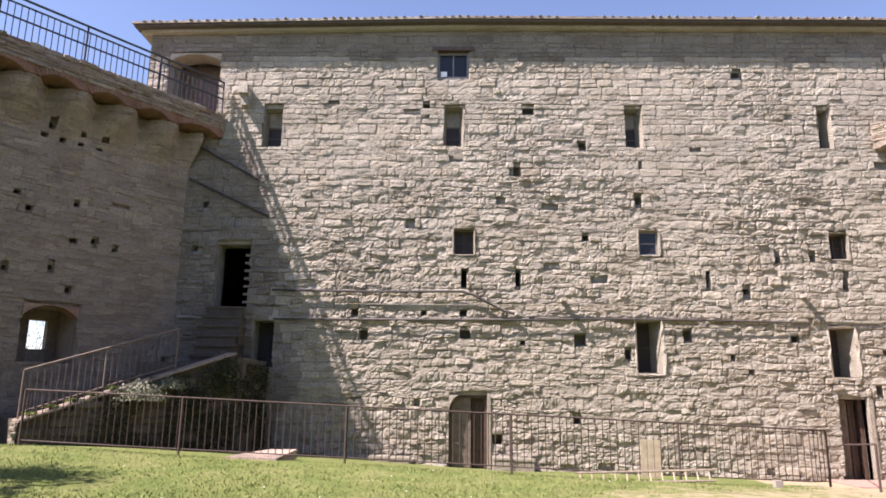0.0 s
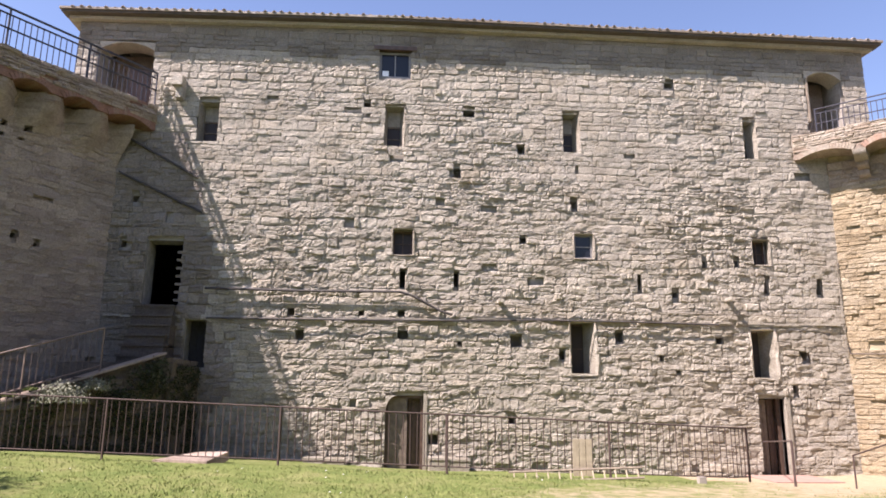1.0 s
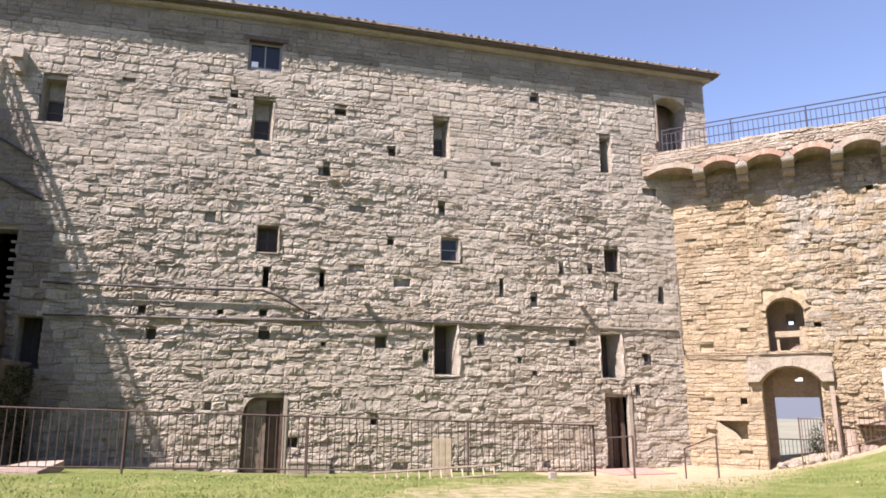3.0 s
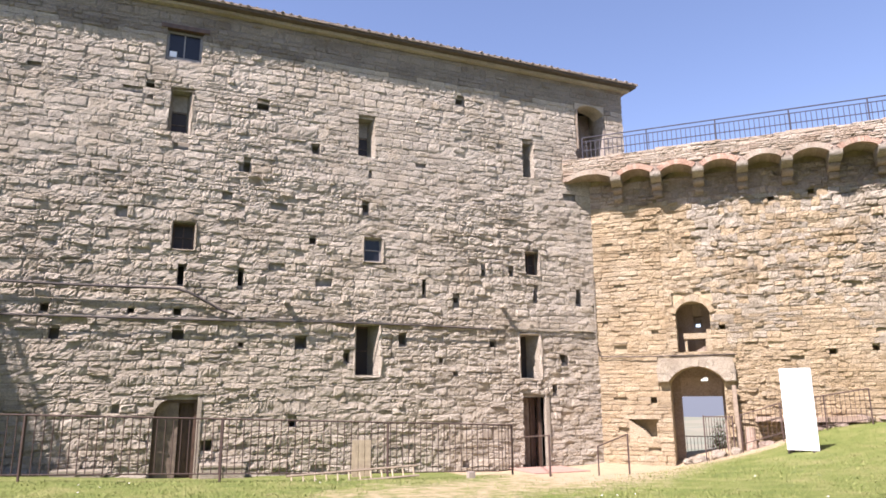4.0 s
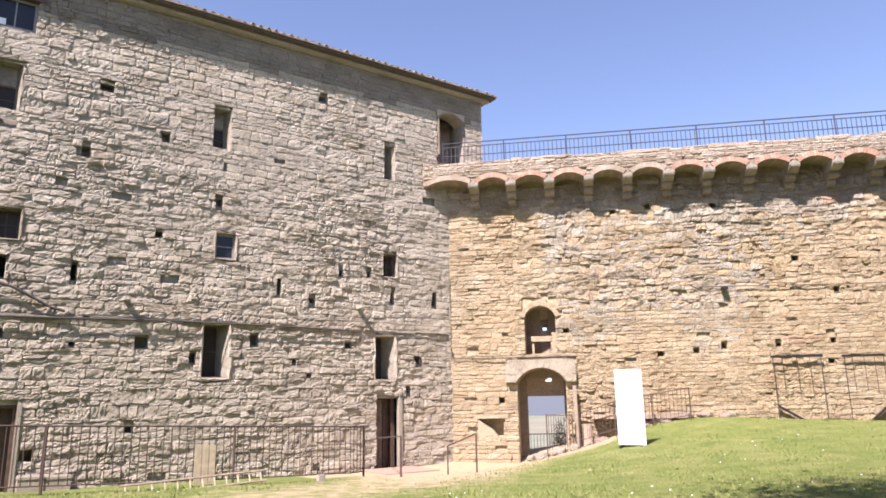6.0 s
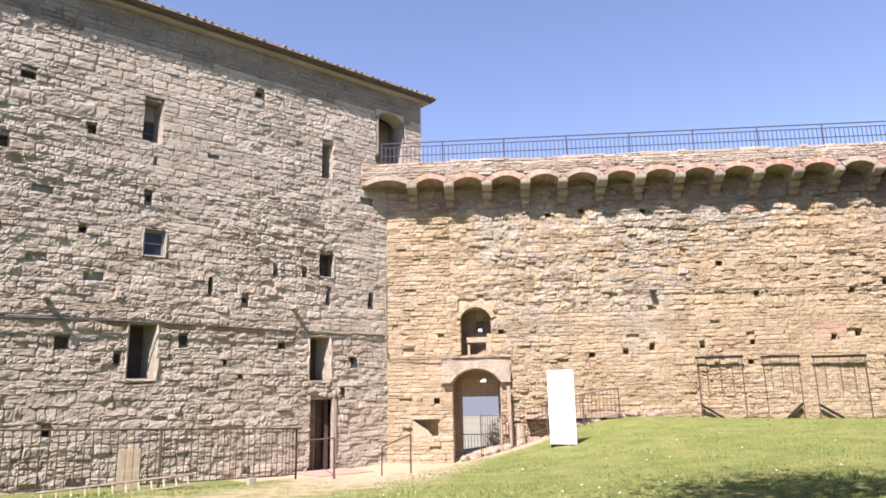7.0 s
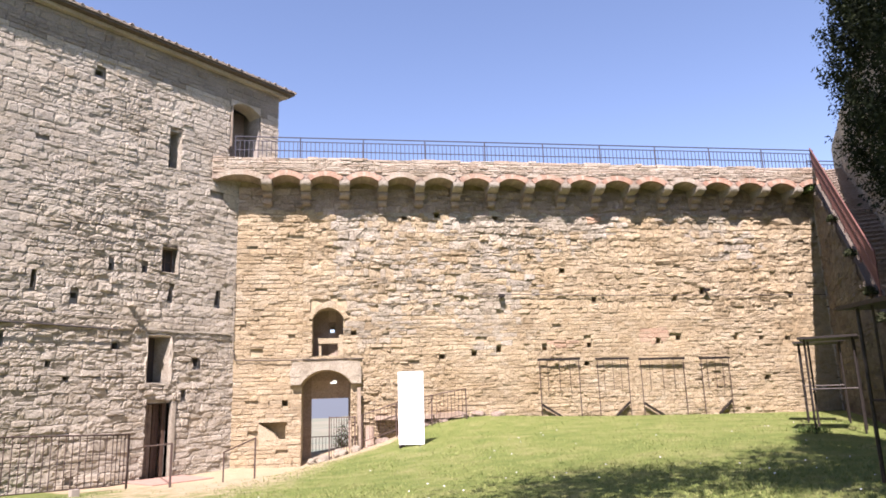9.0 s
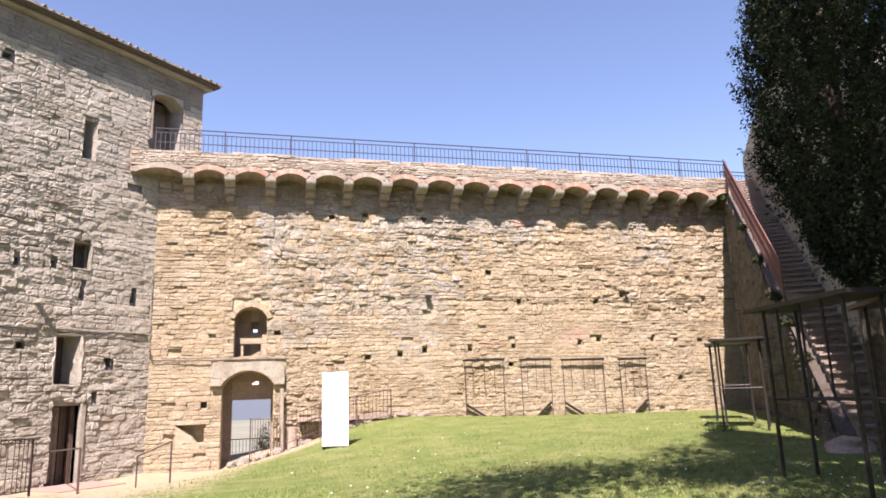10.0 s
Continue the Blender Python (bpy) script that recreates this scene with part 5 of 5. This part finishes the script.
# side wall in the darker copy, its face being turned from the sun
part("stair_side_wall", Geo().prism([(-.2, -1), (RUN, -1), (RUN, RISE - .2), (-.2, -.2)], -.22, 0.0), M_SHADE_STONE, stair_e, "rubble side wall of the stair")
# near end carried on out of view to shade the lower steps
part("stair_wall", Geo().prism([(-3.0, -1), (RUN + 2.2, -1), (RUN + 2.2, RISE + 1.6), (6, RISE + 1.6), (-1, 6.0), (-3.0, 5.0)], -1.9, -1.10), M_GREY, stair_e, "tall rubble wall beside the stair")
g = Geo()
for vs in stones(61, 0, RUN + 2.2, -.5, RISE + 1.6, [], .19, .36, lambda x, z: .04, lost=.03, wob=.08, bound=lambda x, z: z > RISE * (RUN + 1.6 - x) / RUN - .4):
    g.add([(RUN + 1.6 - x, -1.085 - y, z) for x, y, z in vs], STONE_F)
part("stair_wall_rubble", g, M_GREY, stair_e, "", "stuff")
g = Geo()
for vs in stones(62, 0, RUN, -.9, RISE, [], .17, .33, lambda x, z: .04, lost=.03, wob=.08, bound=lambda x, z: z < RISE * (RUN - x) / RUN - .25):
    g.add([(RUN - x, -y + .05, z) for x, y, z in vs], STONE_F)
part("side_wall_rubble", g, M_SHADE_STONE, stair_e, "", "stuff")
se_at = lambda x, y, z: tuple(SE @ Vector((x, y, z)))
railing("stair_railing", [se_at(5.6, -.1, RISE * 5.6 / RUN + .1), se_at(RUN, -.1, RISE + .1)], 1.0, .13, 2.4, M_RUST, "red oxide iron railing up the wall stair", rails=(1.0, .55, .08), bars=(.08, 1.0), bar=.014, top_r=.025)


# ---- plants ----
M_IVY = leaf_mat("dark_ivy", (.018, .024, .012), (.055, .062, .030))

def leaves(rng, place, count, size, flat=0.5):
    """Loose leaf clumps: bent pairs of small faces where place() puts them."""
    g = Geo()
    for _ in range(count):
        p, out = place(rng)
        n = (Vector(out) + Vector((rng.gauss(0, flat), rng.gauss(0, flat), rng.gauss(0, flat)))).normalized()
        u = n.orthogonal().normalized()
        u.rotate(Matrix.Rotation(rng.uniform(0, math.tau), 3, n))
        w = n.cross(u)
        s = size * rng.uniform(.5, 1.4)
        p = Vector(p)
        a, b, c, d, e = p - u * s, p + w * s * .4 + n * s * .2, p + u * s, p - w * s * .4 + n * s * .2, p + n * s * .1
        g.add([a, b, c, d, e], [(0, 3, 4), (3, 2, 4), (2, 1, 4), (1, 0, 4)])
    return g


def cypress(x, y, h, r):
    z0 = lawn(x, y)
    th = thing("cypress", pose(x, y, z0), "tall dark green cypress with dense drooping foliage", "tree")
    part("trunk", Geo().rod((0, 0, -.3), (.05, .02, h * .5), .15, 9, .10).rod((.05, .02, h * .5), (0, 0, h * .95), .10, 8, .02), M_BARK, th)

    def radius(k):
        return r * min(1, (k + .01) / .30) ** .55 * max(.03, 1 - k ** 2.2) ** .6

    rr = random.Random(77)
    for j in range(26):
        k = .02 + .9 * j / 26
        a = j * 2.4
        z = 2.4 + (h - 2.4) * k
        q = radius(k) * .8
        part("limb", Geo().rod((0, 0, z - .4), (q * math.cos(a), q * math.sin(a), z + .5), .035, 5, .008), M_BARK, th)

    def place(g):
        k = g.random() ** 1.1
        z = 2.35 + (h - 2.35) * k
        a = g.uniform(0, math.tau)
        lump = 1 + .28 * noise.noise(Vector((math.cos(a) * 1.7, math.sin(a) * 1.7, z * .9))) + .18 * noise.noise(Vector((math.cos(a) * 4, math.sin(a) * 4, z * 2.6)))
        q = radius(k) * lump * g.uniform(.2, 1.0) ** .4
        return (q * math.cos(a), q * math.sin(a), z), (math.cos(a), math.sin(a), .6)

    tufts = [place(rr) for _ in range(1500)]

    def spray(g):
        p, out = tufts[int(g.random() * len(tufts))]
        k = g.uniform(-.1, .35)
        return (p[0] + out[0] * k * .45 + g.gauss(0, .05), p[1] + out[1] * k * .45 + g.gauss(0, .05), p[2] + k * 1.1 + g.gauss(0, .06)), (out[0], out[1], .2)

    part("crown", leaves(rr, spray, 130000, .033, .9), M_CYPRESS, th, "dark evergreen foliage", "stuff")


cypress(10.3, .02, 9.6, 1.13)


def broad_tree(x, y, cx, cy, cz, r, seed, count=9000, lift=0.0):
    """A leafy tree outside the view, whose shade falls on the lawn."""
    z0 = lawn(x, y)
    th = thing("shade_tree", pose(x, y, z0), "broad leafy tree shading the lawn", "tree", "shade trees")
    top = Vector((cx - x, cy - y, cz - z0))
    part("trunk", Geo().rod((0, 0, -.3), top * .5, .24, 9, .17).rod(top * .5, top, .17, 8, .06), M_BARK, th)
    rr = random.Random(seed)
    tips = []
    for j in range(16):
        v = Vector((rr.gauss(0, 1), rr.gauss(0, 1), rr.gauss(0, .45))).normalized() * r * rr.uniform(.45, .95)
        tips.append(top + v)
        part("limb", Geo().rod(top * rr.uniform(.6, .95), top + v, .06, 5, .015), M_BARK, th)

    def place(g):
        t = g.choice(tips)
        v = Vector((g.gauss(0, 1), g.gauss(0, 1), g.gauss(0, .7))) * r * .17
        q = t + v
        q.z = max(q.z, 4.4, 1.6 + lift * math.hypot(q.x + x, q.y + y))
        return q, (v.x, v.y, abs(v.z) + .3)

    part("crown", leaves(rr, place, count, .10), M_LEAF, th, "green foliage", "stuff")


broad_tree(-1.2, -2.6, .7, .9, 8.8, 4.3, 91, 15000, 1.1)
broad_tree(4.2, -4.6, 5.2, -1.7, 8.2, 3.0, 93, 14000, 1.1)
broad_tree(-11.5, 6.6, -10.4, 7.5, 6.3, 1.9, 92, 3000)


def shrub(name, p, r, mat, label, count, seed, squash=.8):
    rr = random.Random(seed)
    th = thing(name, pose(*p), label, "shrub")

    def place(g):
        v = Vector((g.gauss(0, 1), g.gauss(0, 1), abs(g.gauss(0, 1)))).normalized() * r * g.uniform(.2, 1.0) ** .5 * (1 + .3 * noise.noise(Vector((g.random() * 3, 0, 0))))
        return (v.x, v.y, v.z * squash), v

    stems = Geo()
    for _ in range(9):
        v = Vector((rr.gauss(0, 1), rr.gauss(0, 1), 1)).normalized() * r * .8
        stems.rod((0, 0, -.1), v, .012, 4, .004)
    part("stems", stems, M_BARK, th, "", "stuff")
    part("foliage", leaves(rr, place, count, .035, .8), mat, th, "", "stuff")


shrub("silver_bush", s_at(2.3, -.12, slope(2.3) - .42), .56, M_SILVER, "silvery grey bush growing on the stair wall", 2400, 1)
shrub("silver_bush", s_at(3.0, -.1, slope(3.0) - .38), .34, M_SILVER, "silvery grey bush growing on the stair wall", 900, 2)
shrub("wall_plant", s_at(4.4, -.12, 1.7), .38, M_IVY, "green plants hanging on the shaded stair wall", 900, 3, 2.0)
shrub("wall_plant", s_at(3.6, -.1, 1.2), .3, M_IVY, "green plants hanging on the shaded stair wall", 600, 4, 1.8)
shrub("wall_plant", e_at(21.9, -.6, 9.0), .38, M_LEAF, "green tuft growing under the parapet", 900, 5)
shrub("lawn_tuft", (17.6, 3.4, lawn(17.6, 3.4)), .4, M_LEAF, "low green weeds at the feet of a steel stand", 400, 33, .4)
wx, wy, _ = w_at(WEST_L - 2.44, 3.2, 0)
shrub("outer_bush", (wx, wy, 2.6), .95, M_LEAF, "leafy branches outside the west window", 420, 81, 1.4)
gx, gy, _ = e_at(3.75, 2.15, 0)
shrub("gate_bush", (gx, gy, lawn(gx, gy)), .42, M_LEAF, "green bush growing just outside the gate", 900, 71, 2.2)
for k, x in enumerate((.2, .6, 1.0, 1.4, 1.8)):
    shrub("coping_tuft", s_at(x, .15, slope(x) + .02), .17, M_BLADE, "tuft of grass growing on the stair coping", 260, 60 + k, .35)
for k, x in enumerate((3.0, 4.6, 6.0, 8.5, 11.5)):
    shrub("stair_plant", se_at(x, .05, RISE * x / RUN - .1), .17, M_IVY, "green creeper hanging beside the stair railing", 500, 10 + k, 1.3)
shrub("outer_bush", e_at(3.75, 2.35, -.7), .55, M_LEAF, "green bush outside the gateway", 1200, 30, 1.6)


def ivy(m, x0, x1, top, count, seed, label):
    """A thin mat of leaves over a wall face."""
    rr = random.Random(seed)

    def place(g):
        for _ in range(40):
            x, z = g.uniform(x0, x1), g.uniform(0.1, 2.6)
            if z < top(x) and noise.noise(Vector((x * 1.3, z * 1.6, seed))) > -.12:
                break
        return (x, -.05 - g.random() * .10, z), (0, -1, .3)

    ob = link("ivy", leaves(rr, place, count, .045, .7), M_IVY)
    ob.matrix_world = m
    tagged(ob, label, "ivy", "", "stuff")


ivy(Matrix.Translation((-5.57, 17.5, 0)) @ pose(0, 0, 0, 0, 0, 90), 0, 2.4, lambda x: 2.35, 2200, 6, "dark straggling plants covering the landing wall")
ivy(ST, 1.3, ST_L, lambda x: slope(x) - .15, 2600, 5, "dark straggling plants covering the shaded stair wall")


def grass():
    rr = random.Random(55)
    g = Geo()
    n = 0
    while n < 60000:
        a = radians(rr.uniform(-8, 128))
        d = 8.5 + 19 * rr.random() ** 1.7
        x, y = d * math.cos(a), d * math.sin(a)
        if y > 14.1 - (.25 if x > 5 else 0) and x < 9 or y > 17.5 or x < -9.5:
            continue
        if (x - 13.75) * .684 + (y - 20) * .73 > -.15:
            continue
        if y > 15.6 and x > 7.5:
            continue
        if off_path(x, y) < 1.1 + .9 * noise.noise(Vector((x * .8, y * .8, 1))):
            if rr.random() < .93:
                continue
        z = lawn(x, y)
        h = rr.uniform(.012, .04) * (1.15 + .9 * noise.noise(Vector((x * .5, y * .5, 7))))
        w = rr.uniform(.006, .014)
        b = rr.uniform(0, math.tau)
        lx, ly = rr.gauss(0, .03), rr.gauss(0, .03)
        c, s = math.cos(b) * w, math.sin(b) * w
        g.add([(x - c, y - s, z - .01), (x + c, y + s, z - .01), (x + lx, y + ly, z + h)], [(0, 1, 2)])
        n += 1
    tagged(link("grass", g, M_BLADE), "short green and yellowing lawn grass", "grass", "", "stuff")
    f = Geo()
    for _ in range(240):
        a = radians(rr.uniform(0, 125))
        d = 9 + 12 * rr.random() ** 1.5
        x, y = d * math.cos(a), d * math.sin(a)
        if y > 13.6 or off_path(x, y) < 2 or noise.noise(Vector((x * .4, y * .4, 2))) < -.05:
            continue
        z = lawn(x, y) + rr.uniform(.05, .08)
        s = rr.uniform(.007, .012)
        f.quad((x - s, y - s, z), (x + s, y - s, z + .004), (x + s, y + s, z + .01), (x - s, y + s, z))
    tagged(link("daisies", f, M_WHITE), "tiny white daisies scattered in the lawn", "flowers", "", "stuff")


grass()


# ---- glowing backdrop of distant hills ----
def hills():
    m, nt, bs = nodes_of("hill_backdrop_glow")
    bs.inputs["Base Color"].default_value = (.02, .025, .03, 1)
    bs.inputs["Roughness"].default_value = 1
    # haze put into the glow; the hills have almost no base colour
    bs.inputs["Emission Color"].default_value = (.36, .42, .50, 1)
    bs.inputs["Emission Strength"].default_value = .24
    for d, base, h, sd in ((3600, -95, 92, 1), (4300, -90, 150, 6)):
        g = Geo()
        n = 160
        vs = []
        for k in range(n + 1):
            a = math.tau * k / n
            t = base + h * (1.0 + .8 * noise.noise(Vector((math.cos(a) * 5, math.sin(a) * 5, sd))) + .3 * noise.noise(Vector((math.cos(a) * 22, math.sin(a) * 22, sd))))
            for r, z in ((d, -140), (d + 120, t * .6 - 40), (d + 260, t)):
                vs.append((r * math.cos(a), r * math.sin(a), z))
        fs = []
        for k in range(n):
            for j in range(2):
                p = k * 3 + j
                fs.append((p, p + 3, p + 4, p + 1))
        g.add(vs, fs)
        tagged(link("backdrop_hills", g, m, smooth=True), "glowing blue backdrop of hills, with haze put into the colour", "hills", "", "structure")


hills()
